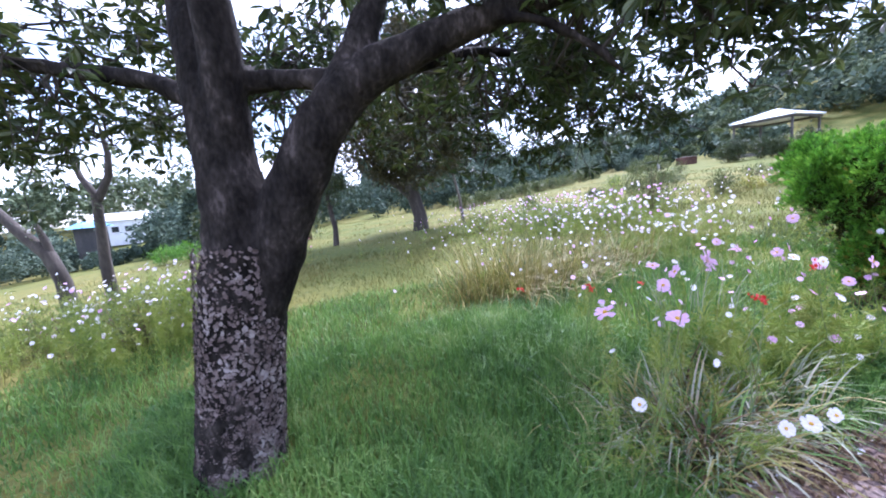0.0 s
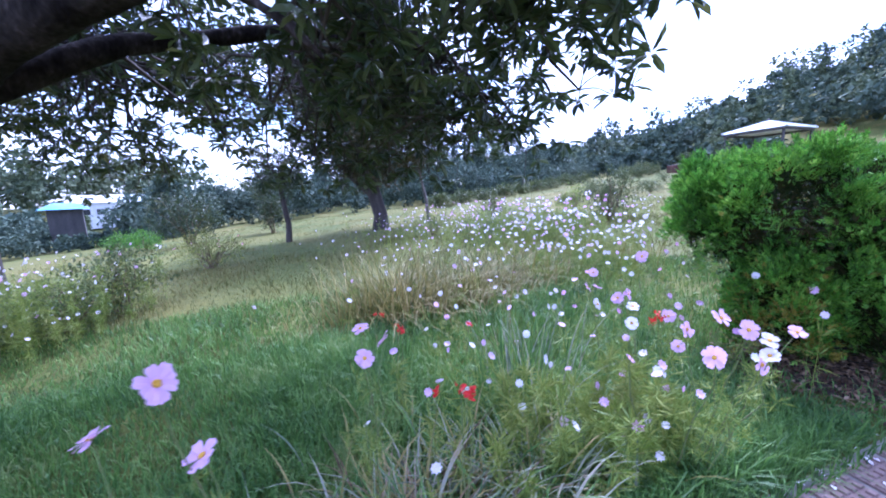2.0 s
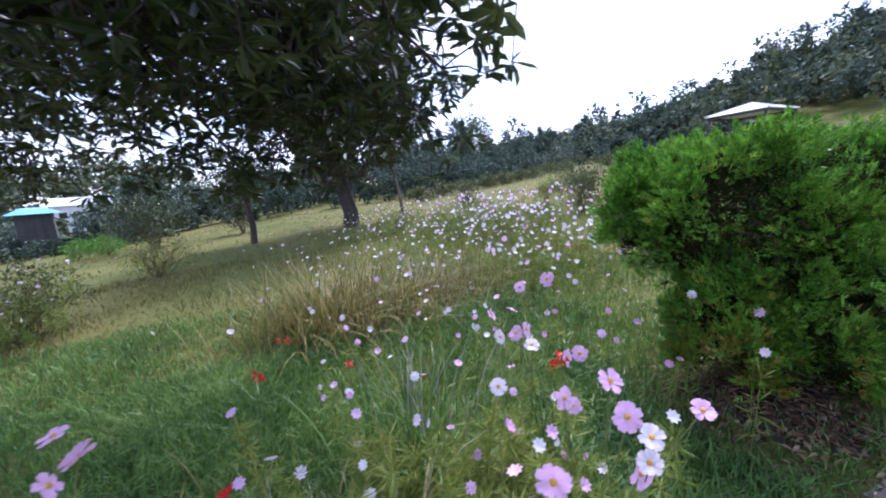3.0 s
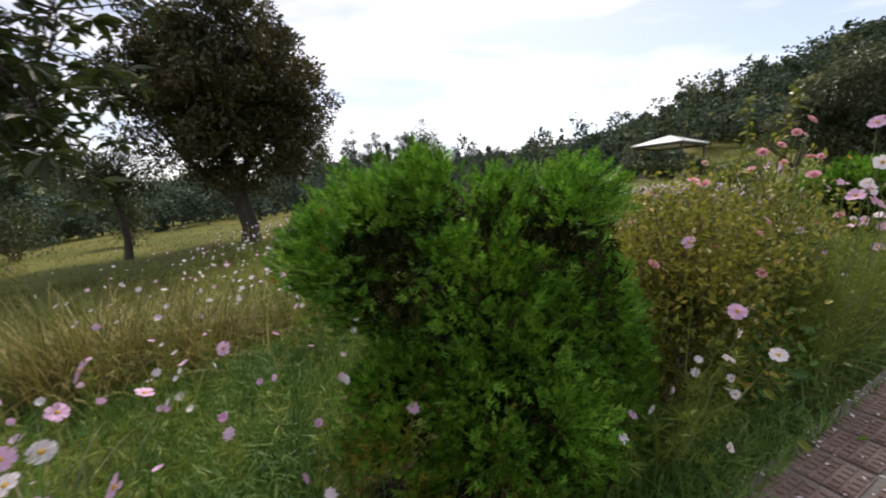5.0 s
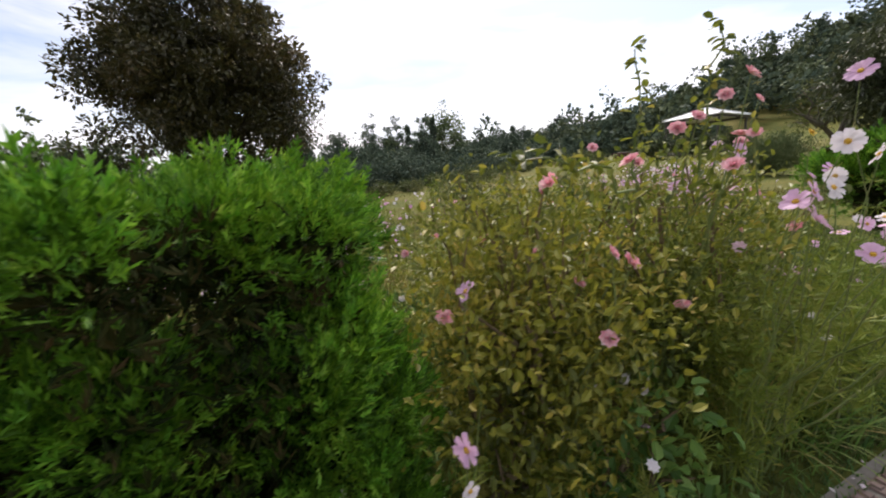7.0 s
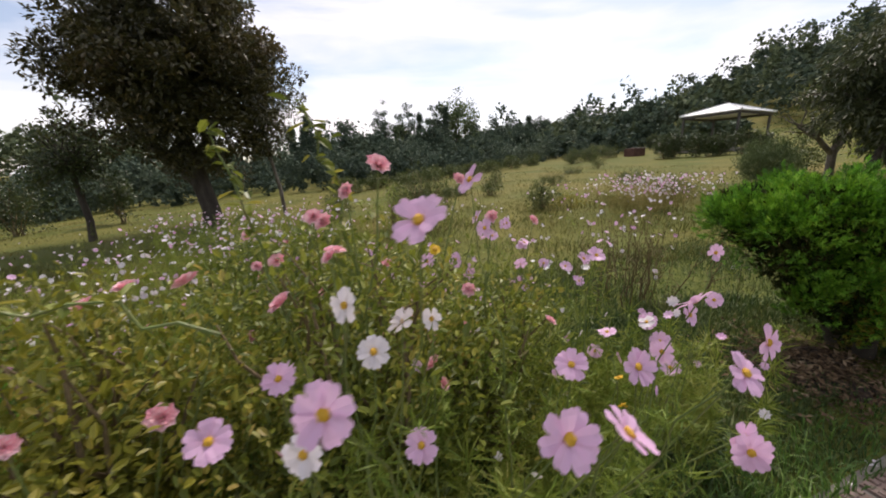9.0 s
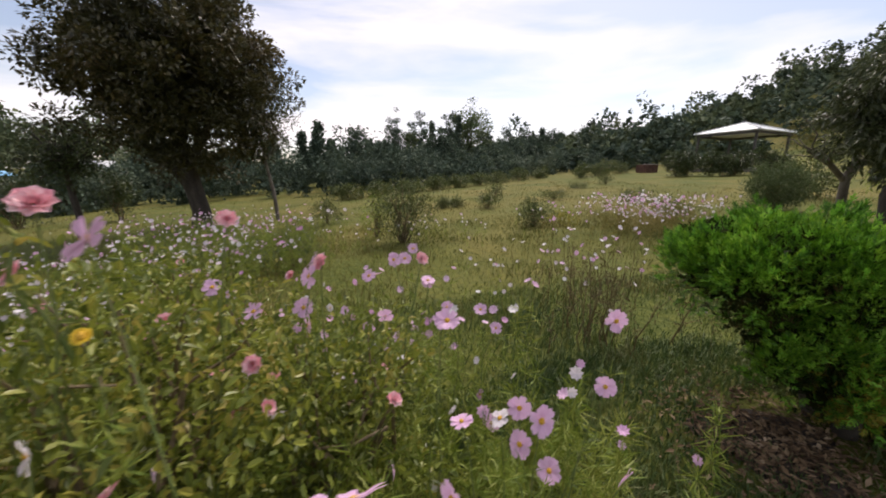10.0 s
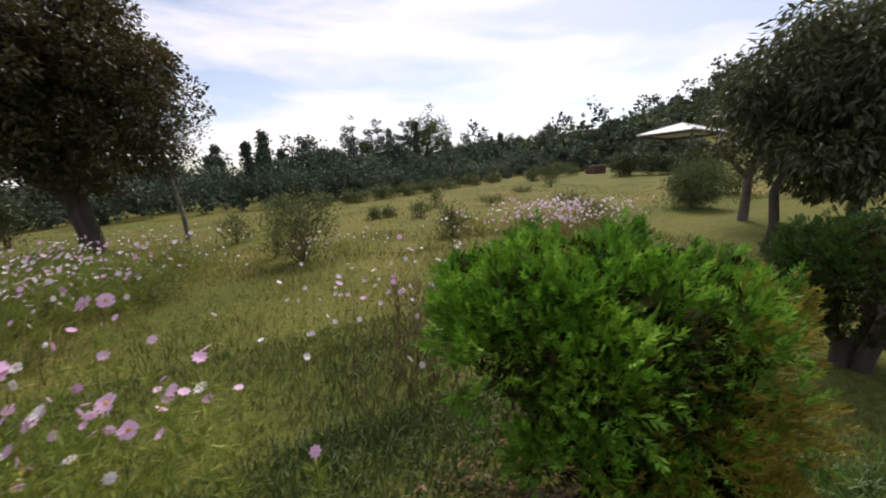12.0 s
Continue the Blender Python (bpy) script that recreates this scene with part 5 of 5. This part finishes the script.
def red_flower(x, y, z):
    base = np.array(spot(x, y))
    ob = thing("red_flower", base, "small bright red flower on a thin stem", "flower", "red flowers in the grass")
    h = z - base[2]
    v, f = tube(bend((0, 0, -0.02), (0.02, 0, h), 6, 0, 0.02), np.linspace(0.004, 0.002, 6), 5)
    mesh_ob("stem", v, f, M_STEM, ob)
    p = np.repeat([[0.02, 0, h]], 11, 0) + rng.normal(0, 0.008, (11, 3))
    v, f = leaf_mesh(p, rng.normal(0, 1, p.shape) + [0, 0, 0.3], rng.normal(0, 1, p.shape), 0.022, 0.016, True)
    mesh_ob("bloom", v, f, M_RED, ob)


for q in ((1.40, 1.55, 0.82), (1.43, 1.54, 0.8), (1.07, 2.60, 0.63), (1.1, 2.62, 0.6), (1.52, 2.70, 0.59), (1.31, 1.90, 0.60), (2.5, 2.3, 0.74), (2.48, 2.32, 0.70), (0.75, 3.6, 0.38), (0.8, 3.65, 0.36)):
    red_flower(*q)


def grass_sheet(name, n, along, out, height, width, mat, label, lean=0.55, clear=()):
    """Blades over a stretch beside the path. along, out: metres along and away from its edge."""
    s = rng.uniform(*along, n)
    o = out[0] + (out[1] - out[0]) * rng.uniform(0, 1, n) ** 1.35
    xy = PATH_AT[None] + s[:, None] * PATH_DIR + o[:, None] * PATH_NRM
    patch = np.sin(xy[:, 0] * 2.3 + 1.1 * xy[:, 1]) * np.sin(1.7 * xy[:, 1] - 0.6 * xy[:, 0]) * 0.5 + 0.5
    keep = rng.uniform(0, 1, n) < 0.45 + 0.55 * patch
    for cx, cy, r in clear:
        keep &= np.hypot(xy[:, 0] - cx, xy[:, 1] - cy) > r * rng.uniform(0.5, 1.1, n)
    xy, patch = xy[keep], patch[keep]
    k = len(xy)
    ln = rng.normal(0, lean, (k, 2)) * 0.8
    v, f = blade_mesh(on_land(xy, -0.01), np.column_stack([ln, np.zeros(k)]), rng.uniform(*height, k) * (0.5 + 0.85 * patch), rng.uniform(0.6, 1.3, k) * width)
    tagged(mesh_ob(name, v, f, mat), label, "grass", kind="stuff")


SHADY = ((5.0, 2.9, 0.3), (5.75, 3.2, 0.4), (-1.16, 1.95, 0.24), (3.9, 2.75, 0.5), (8.72, 4.2, 0.42), (1.3, 1.4, 0.4))
grass_sheet("lawn_grass", 80000, (-6.5, 3.0), (0.02, 4.4), (0.07, 0.19), 0.008, M_GRASS, "lush green lawn grass around the tree", clear=SHADY)
grass_sheet("lawn_grass", 70000, (-4.5, 0.8), (0.02, 2.6), (0.08, 0.23), 0.0065, M_GRASS, "long lush green grass between tree and path", clear=SHADY)
grass_sheet("lawn_grass", 44000, (2.6, 8.8), (0.02, 3.2), (0.04, 0.12), 0.007, M_GRASS_DARK, "green grass beside the paved path", clear=SHADY)
grass_sheet("lawn_grass", 15000, (4.6, 7.2), (0.3, 1.7), (0.05, 0.15), 0.008, M_GRASS_DARK, "patch of fresh green grass by the round cypress", clear=SHADY)
grass_sheet("meadow_grass", 44000, (-8, 12), (2.6, 9.0), (0.05, 0.15), 0.009, M_MEADOW, "olive meadow grass with dry blades")
grass_sheet("meadow_grass", 26000, (-14, 22), (6, 24.0), (0.05, 0.13), 0.016, M_MEADOW, "short dry olive grass across the slope")
grass_sheet("path_edge_grass", 10000, (-2, 9), (-0.06, 0.3), (0.05, 0.15), 0.007, M_GRASS, "bright green grass hanging over the paving edge", clear=SHADY)
grass_sheet("verge_grass", 9000, (-4, 12), (-3.2, -1.5), (0.04, 0.1), 0.008, M_GRASS, "green verge grass on the far side of the path")


def litter(x, y, r, label):
    n = 1800
    xy = np.array([x, y]) + rng.normal(0, 0.5, (n, 2)) * r
    xy = xy[off_path(xy[:, 0], xy[:, 1]) > -0.22]
    p = on_land(xy, 0.03)
    d = rng.normal(0, 1, p.shape) * [1, 1, 0.25]
    L = rng.uniform(0.02, 0.06, len(p))
    v, f = leaf_mesh(p, d, rng.normal(0, 0.3, p.shape) + [0, 0, 1], L, L * 0.4)
    tagged(mesh_ob("leaf_litter", v, f, M_LITTER), label, "leaves", kind="stuff")
    k = 40
    a = np.linspace(0, 2 * np.pi, k, endpoint=False)
    rr = r * 0.8 * (1 + 0.18 * np.sin(3 * a) + 0.1 * np.sin(5 * a + 1))
    edge = np.array([x, y]) + np.column_stack([np.cos(a), np.sin(a)]) * rr[:, None]
    inner = np.array([x, y]) + (edge - [x, y]) * 0.5
    v = np.concatenate([on_land(edge, -0.01), on_land(inner, 0.012), on_land([[x, y]], 0.016)])
    f = [(i, (i + 1) % k, k + (i + 1) % k) for i in range(k)] + [(i, k + (i + 1) % k, k + i) for i in range(k)] + [(k + i, k + (i + 1) % k, 2 * k) for i in range(k)]
    tagged(mesh_ob("bare_soil", v, np.array(f), M_SOIL, smooth=True), "bare brown soil with fallen leaves under a bush", "soil", kind="structure")


litter(1.6, 1.55, 0.5, "dry brown leaves lying under the tussock")
litter(3.75, 2.6, 0.55, "dry brown leaves lying under the cypress")
litter(8.5, 4.1, 0.5, "dry brown leaves lying under the round cypress")

# ---- the pavilion on the crest ----
def box_bm(sx, sy, sz, at, rz=0.0, bevel=0.0):
    bm = bmesh.new()
    bmesh.ops.create_cube(bm, size=1.0, matrix=Matrix.Translation(at) @ Matrix.Rotation(rz, 4, "Z") @ Matrix.Diagonal((sx, sy, sz, 1)))
    if bevel:
        bmesh.ops.bevel(bm, geom=bm.edges[:], offset=bevel, segments=2, affect="EDGES", profile=0.5)
    return bm


def pavilion(x, y, turn_deg):
    base = spot(x, y)
    ob = thing("pavilion", base, "open garden pavilion with a pale pyramid roof on dark posts", "pavilion")
    ob.rotation_euler = (0, 0, radians(turn_deg))
    e, top, half = 3.15, 4.05, 2.55
    corners = [(-half, -half), (half, -half), (half, half), (-half, half)]
    for i in range(4):
        a, b = corners[i], corners[(i + 1) % 4]
        bm = bmesh.new()
        lo = [bm.verts.new((a[0], a[1], e)), bm.verts.new((b[0], b[1], e)), bm.verts.new((0, 0, top))]
        hi = [bm.verts.new((a[0], a[1], e - 0.07)), bm.verts.new((b[0], b[1], e - 0.07)), bm.verts.new((0, 0, top - 0.07))]
        bm.faces.new(lo)
        bm.faces.new(hi[::-1])
        bm.faces.new((hi[0], hi[1], lo[1], lo[0]))
        part("roof_panel", bm, M_ROOF, ob, "pale sheet roof panel")
        v, f = tube([(a[0], a[1], e + 0.02), (0, 0, top + 0.02)], [0.06, 0.06], 6)
        mesh_ob("hip_cap", v, f, M_ROOF, ob)
        part("eave_beam", box_bm(math.dist(a, b) - 0.3, 0.09, 0.2, ((a[0] + b[0]) * 0.465, (a[1] + b[1]) * 0.465, e - 0.19), math.atan2(b[1] - a[1], b[0] - a[0]), 0.01), M_DARKWOOD, ob)
        part("post", box_bm(0.16, 0.16, e + 0.2, (a[0] * 0.88, a[1] * 0.88, (e - 0.35) / 2), 0, 0.012), M_DARKWOOD, ob)
    part("finial", box_bm(0.16, 0.16, 0.22, (0, 0, top + 0.1), 0.3, 0.03), M_DARKWOOD, ob)
    part("floor_slab", box_bm(half * 2, half * 2, 0.3, (0, 0, 0.02), 0, 0.02), M_CEMENT, ob)


pavilion(32.6, 34.9, 22.0)

block = thing("brick_planter", spot(26.7, 38.6, -0.25), "low dark red-brown brick planter with a pale slab", "planter")
part("body", box_bm(1.5, 1.2, 1.0, (0, 0, 0.5), 0.3, 0.03), M_RUST, block)
part("slab", box_bm(0.75, 1.25, 0.08, (0.35, 0, 1.045), 0.3, 0.02), M_CEMENT, block)


# ---- far buildings ----
def house(x, y, turn_deg, w, d, h, label, wall_mat, roof_mat, windows):
    ob = thing("house", spot(x, y), label, "house")
    ob.rotation_euler = (0, 0, radians(turn_deg))
    part("wall", box_bm(w, d, h, (0, 0, h / 2 - 0.1)), wall_mat, ob)
    bm = bmesh.new()
    o = 0.5
    q = [bm.verts.new(c) for c in ((-w / 2 - o, -d / 2 - o, h - 0.1), (w / 2 + o, -d / 2 - o, h - 0.1), (w / 2 + o, d / 2 + o, h - 0.1), (-w / 2 - o, d / 2 + o, h - 0.1), (-w / 2 + 0.4, 0, h + d * 0.22), (w / 2 - 0.4, 0, h + d * 0.22))]
    for face in ((0, 1, 5, 4), (2, 3, 4, 5), (1, 2, 5), (3, 0, 4), (3, 2, 1, 0)):
        bm.faces.new([q[i] for i in face])
    part("roof", bm, roof_mat, ob)
    for i in range(windows):
        wx = -w / 2 + (i + 0.7) * w / (windows + 0.4)
        wd = part("window", box_bm(1.2, 0.12, 1.2, (wx, -d / 2 - 0.03, h * 0.62)), M_PLASTER, ob)
        part("pane", box_bm(1.0, 0.06, 1.0, (wx, -d / 2 - 0.08, h * 0.62)), M_GLASS_DARK, wd)


house(-60, 70, 40, 10, 6, 4.6, "long low white house beyond the trees", M_PLASTER, M_ROOF, 5)
house(-31.7, 33.0, 42, 2.2, 2.0, 3.7, "small shed with a bright blue sheet roof", M_DARKWOOD, M_BLUE, 0)


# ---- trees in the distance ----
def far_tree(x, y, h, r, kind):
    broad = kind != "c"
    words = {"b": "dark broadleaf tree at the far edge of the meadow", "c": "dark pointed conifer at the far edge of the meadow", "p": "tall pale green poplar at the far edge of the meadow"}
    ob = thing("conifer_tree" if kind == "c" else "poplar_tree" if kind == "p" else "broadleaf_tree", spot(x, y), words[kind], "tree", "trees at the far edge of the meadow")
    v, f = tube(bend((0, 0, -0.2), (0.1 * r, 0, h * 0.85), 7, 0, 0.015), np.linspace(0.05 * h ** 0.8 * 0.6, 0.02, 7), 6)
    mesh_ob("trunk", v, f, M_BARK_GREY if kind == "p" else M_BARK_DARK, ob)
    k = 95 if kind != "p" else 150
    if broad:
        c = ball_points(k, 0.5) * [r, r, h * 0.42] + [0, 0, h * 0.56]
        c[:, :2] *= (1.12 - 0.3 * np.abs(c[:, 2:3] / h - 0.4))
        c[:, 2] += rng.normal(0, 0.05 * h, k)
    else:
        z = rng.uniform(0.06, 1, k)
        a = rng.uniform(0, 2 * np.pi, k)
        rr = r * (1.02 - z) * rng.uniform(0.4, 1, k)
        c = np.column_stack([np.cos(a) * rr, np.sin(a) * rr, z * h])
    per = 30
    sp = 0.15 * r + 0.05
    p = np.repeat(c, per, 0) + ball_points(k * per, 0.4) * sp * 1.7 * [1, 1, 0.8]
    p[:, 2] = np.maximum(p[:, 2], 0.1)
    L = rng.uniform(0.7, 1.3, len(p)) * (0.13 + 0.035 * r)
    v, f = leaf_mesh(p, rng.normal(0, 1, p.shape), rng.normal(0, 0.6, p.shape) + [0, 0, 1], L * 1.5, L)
    mesh_ob("crown", v, f, M_POPLAR if kind == "p" else M_FAR_HAZY, ob)


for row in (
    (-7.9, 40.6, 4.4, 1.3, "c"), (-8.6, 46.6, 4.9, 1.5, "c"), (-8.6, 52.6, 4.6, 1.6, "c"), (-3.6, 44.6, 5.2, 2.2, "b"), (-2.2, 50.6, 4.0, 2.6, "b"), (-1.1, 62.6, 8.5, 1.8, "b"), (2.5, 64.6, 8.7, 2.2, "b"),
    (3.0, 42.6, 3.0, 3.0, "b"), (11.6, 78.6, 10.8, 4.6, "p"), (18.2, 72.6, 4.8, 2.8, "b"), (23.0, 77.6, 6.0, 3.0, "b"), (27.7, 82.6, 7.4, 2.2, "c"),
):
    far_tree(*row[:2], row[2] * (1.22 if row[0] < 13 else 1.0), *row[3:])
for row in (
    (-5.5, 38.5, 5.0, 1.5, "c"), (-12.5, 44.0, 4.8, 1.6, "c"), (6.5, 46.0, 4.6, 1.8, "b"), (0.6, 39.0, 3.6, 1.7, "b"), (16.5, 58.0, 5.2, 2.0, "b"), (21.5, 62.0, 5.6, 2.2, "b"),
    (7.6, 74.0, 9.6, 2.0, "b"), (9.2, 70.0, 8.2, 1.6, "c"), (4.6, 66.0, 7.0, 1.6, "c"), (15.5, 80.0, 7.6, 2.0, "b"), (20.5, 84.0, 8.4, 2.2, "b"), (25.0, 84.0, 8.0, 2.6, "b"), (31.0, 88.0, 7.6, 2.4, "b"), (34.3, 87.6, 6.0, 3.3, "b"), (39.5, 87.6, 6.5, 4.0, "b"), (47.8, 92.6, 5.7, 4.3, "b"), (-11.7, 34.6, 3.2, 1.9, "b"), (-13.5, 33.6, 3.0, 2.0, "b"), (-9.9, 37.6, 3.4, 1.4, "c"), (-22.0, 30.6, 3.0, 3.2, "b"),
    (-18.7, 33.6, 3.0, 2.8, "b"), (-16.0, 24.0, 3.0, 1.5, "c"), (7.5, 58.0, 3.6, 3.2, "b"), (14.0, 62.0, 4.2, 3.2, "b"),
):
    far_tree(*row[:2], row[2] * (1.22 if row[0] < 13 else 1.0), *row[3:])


def woods(name, n, reach, bearings, height, per, size, label, mat=None):
    """Far woods: trunks hidden, crowns of coarse leaf clumps."""
    b = np.radians(rng.uniform(*bearings, n))
    r = np.sqrt(rng.uniform(reach[0] ** 2, reach[1] ** 2, n))
    xy = np.column_stack([4 + r * np.sin(b), 2 + r * np.cos(b)])
    b = np.degrees(b)
    xy = xy[(b < -46) | (b > -40) | (r > 95)]
    n = len(xy)
    foot = on_land(xy)
    h = rng.uniform(*height, n) * np.where(rng.uniform(0, 1, n) < 0.12, rng.uniform(1.3, 1.9, n), 1)
    w = h * rng.uniform(0.22, 0.42, n)
    k = 9
    u = ball_points(n * k, 0.5)
    pointed = np.repeat(rng.uniform(0, 1, n) < 0.4, k)
    slim = np.where(pointed, 0.62 - 0.48 * u[:, 2], 1.0)
    u[:, :2] *= slim[:, None]
    c = np.repeat(foot, k, 0) + u * np.repeat(np.column_stack([w, w, h * 0.42]), k, 0) + np.repeat(np.column_stack([0 * h, 0 * h, h * 0.55]), k, 0)
    p = np.repeat(c, per, 0) + ball_points(len(c) * per, 0.4) * np.repeat(np.repeat(w * 0.42, k) * np.where(pointed, slim + 0.1, 1.0), per)[:, None]
    L = rng.uniform(0.6, 1.4, len(p)) * size
    v, f = leaf_mesh(p, rng.normal(0, 1, p.shape), rng.normal(0, 0.6, p.shape) + [0, 0, 1], L * 1.4, L)
    tagged(mesh_ob(name, v, f, mat or M_FAR_HAZY), label, "woods", kind="stuff")


def woods_line(name, line, depth, n, height, per, size, label):
    """A belt of bushes and low trees behind a line."""
    line = np.array(line, float)
    t = rng.uniform(0, len(line) - 1, n)
    xy = np.column_stack([np.interp(t, np.arange(len(line)), line[:, i]) for i in range(2)])
    back = rng.uniform(0, depth, n)
    xy = xy + unit(xy - [4, 2]) * back[:, None]
    foot = on_land(xy)
    h = rng.uniform(*height, n) * (0.75 + 0.5 * back / depth)
    b = np.degrees(np.arctan2(xy[:, 0], xy[:, 1]))
    h = np.where((b > -45) & (b < -37), np.minimum(h, 1.2), h)
    w = h * rng.uniform(0.3, 0.55, n)
    k = 8
    c = np.repeat(foot, k, 0) + (ball_points(n * k, 0.5) * [1, 1, 0.48] + [0, 0, 0.5]) * np.repeat(np.column_stack([w, w, h]), k, 0)
    p = np.repeat(c, per, 0) + ball_points(len(c) * per, 0.4) * np.repeat(np.repeat(w * 0.45, k), per)[:, None]
    L = rng.uniform(0.6, 1.4, len(p)) * size
    v, f = leaf_mesh(p, rng.normal(0, 1, p.shape), rng.normal(0, 0.6, p.shape) + [0, 0, 1], L * 1.4, L)
    tagged(mesh_ob(name, v, f, M_FAR_HAZY), label, "woods", kind="stuff")


woods_line("meadow_edge_bushes", [(-40, 25), (-27, 27), (-17, 25), (-8, 24.5), (2, 26)], 14, 170, (1.2, 4.4), 26, 0.17, "dark bushes and low trees across the lower lawn")
woods_line("meadow_edge_bushes", [(0, 25), (5, 29), (10, 34), (15, 40), (22, 46), (32, 50)], 10, 140, (1.2, 3.2), 26, 0.18, "dark bushes along the far side of the meadow")
woods("hillside_woods", 680, (78, 158), (8, 95), (4.0, 7.0), 14, 0.6, "dark wooded hillside under the sky")
woods("hillside_woods", 300, (78, 156), (8, 95), (4.0, 8.0), 14, 0.6, "olive-green crowns between the dark trees of the hillside", M_FAR_OLIVE)
woods("valley_woods", 190, (48, 110), (-75, 10), (2.0, 4.8), 14, 0.6, "dark belt of trees across the valley")
# paler leaf colour here stands in for haze over the distance
woods("valley_woods", 80, (108, 140), (-64, -34), (10.0, 15.0), 16, 0.8, "tall trees beyond the houses, haze put into their pale grey-green", M_FAR_OLIVE)
woods("valley_woods", 90, (50, 100), (-75, 10), (2.0, 5.0), 14, 0.6, "olive-green trees in the belt across the valley", M_FAR_OLIVE)
woods("meadow_edge_woods", 90, (52, 80), (-14, 42), (1.6, 4.2), 18, 0.5, "dark bushes along the far edge of the meadow")
woods("meadow_edge_woods", 60, (52, 84), (-14, 42), (1.8, 4.8), 18, 0.5, "olive-green trees along the far edge of the meadow", M_FAR_OLIVE)
woods("ridge_trees", 46, (128, 152), (40, 66), (6.0, 9.0), 18, 0.6, "tall trees standing on the ridge")

# ---- the paved path ----
PATH_WIDTH = 1.62
ss = np.arange(-6, 24.1, 0.5)
edge = PATH_AT[None] + ss[:, None] * PATH_DIR
pv = []
for o, dz in ((0.0, -0.12), (0.0, 0.004), (-PATH_WIDTH, 0.004), (-PATH_WIDTH, -0.12)):
    q = edge + o * PATH_NRM
    pv.append(np.column_stack([q, 0.06 * q[:, 0] + 0.03 * q[:, 1] - 0.07 + dz]))
m = len(ss)
pf = np.array([(r * m + i, r * m + i + 1, (r + 1) * m + i + 1, (r + 1) * m + i) for r in range(3) for i in range(m - 1)])
path_ob = tagged(mesh_ob("pavement", np.concatenate(pv), pf, M_CEMENT), "worn paved path of small waffle clay tiles in cement", "path", kind="structure")


def tile_mesh():
    s, v, f = 0.107, [], []
    v = [(-s, -s, 0), (s, -s, 0), (s, s, 0), (-s, s, 0), (-s, -s, 0.014), (s, -s, 0.014), (s, s, 0.014), (-s, s, 0.014)]
    f = [(4, 5, 6, 7), (0, 1, 5, 4), (1, 2, 6, 5), (2, 3, 7, 6), (3, 0, 4, 7)]
    for i in range(5):
        for j in range(5):
            cx, cy, h = -s + (i + 0.5) * s * 0.4, -s + (j + 0.5) * s * 0.4, s * 0.145
            o = len(v)
            k = h * 0.8
            v += [(cx - h, cy - h, 0.0135), (cx + h, cy - h, 0.0135), (cx + h, cy + h, 0.0135), (cx - h, cy + h, 0.0135), (cx - k, cy - k, 0.023), (cx + k, cy - k, 0.023), (cx + k, cy + k, 0.023), (cx - k, cy + k, 0.023)]
            f += [(o, o + 1, o + 5, o + 4), (o + 1, o + 2, o + 6, o + 5), (o + 2, o + 3, o + 7, o + 6), (o + 3, o, o + 4, o + 7), (o + 4, o + 5, o + 6, o + 7)]
    me = bpy.data.meshes.new("tile")
    me.from_pydata(v, [], f)
    me.materials.append(M_TILE)
    return me


TILE = tile_mesh()
tilt = Matrix(((PATH_DIR[0], PATH_NRM[0], 0), (PATH_DIR[1], PATH_NRM[1], 0), (0.06 * PATH_DIR[0] + 0.03 * PATH_DIR[1], 0.06 * PATH_NRM[0] + 0.03 * PATH_NRM[1], 1))).to_4x4()
for i in range(47):
    for j in range(6):
        q = PATH_AT + (i * 0.24 - 1.6) * PATH_DIR - (0.15 + j * 0.24) * PATH_NRM
        t = new("tile", TILE)
        t.parent = path_ob
        t.matrix_local = Matrix.Translation((q[0], q[1], 0.06 * q[0] + 0.03 * q[1] - 0.07 + rng.uniform(-0.004, 0.002))) @ tilt @ Matrix.Rotation(rng.normal(0, 0.012), 4, "Z")

n = 900
q = PATH_AT[None] + rng.uniform(-2, 10, (n, 1)) * PATH_DIR - (rng.uniform(0, 1, (n, 1)) ** 1.8 * 1.4) * PATH_NRM
p = np.column_stack([q, 0.06 * q[:, 0] + 0.03 * q[:, 1] - 0.07 + 0.029])
d = rng.normal(0, 1, p.shape) * [1, 1, 0.15]
L = rng.uniform(0.012, 0.032, n)
v, f = leaf_mesh(p, d, np.tile([0.0, 0, 1], (n, 1)), L, L * 0.6)
tagged(mesh_ob("fallen_petals", v, f, M_WHITE), "fallen white petals scattered on the paving", "petals", kind="stuff")
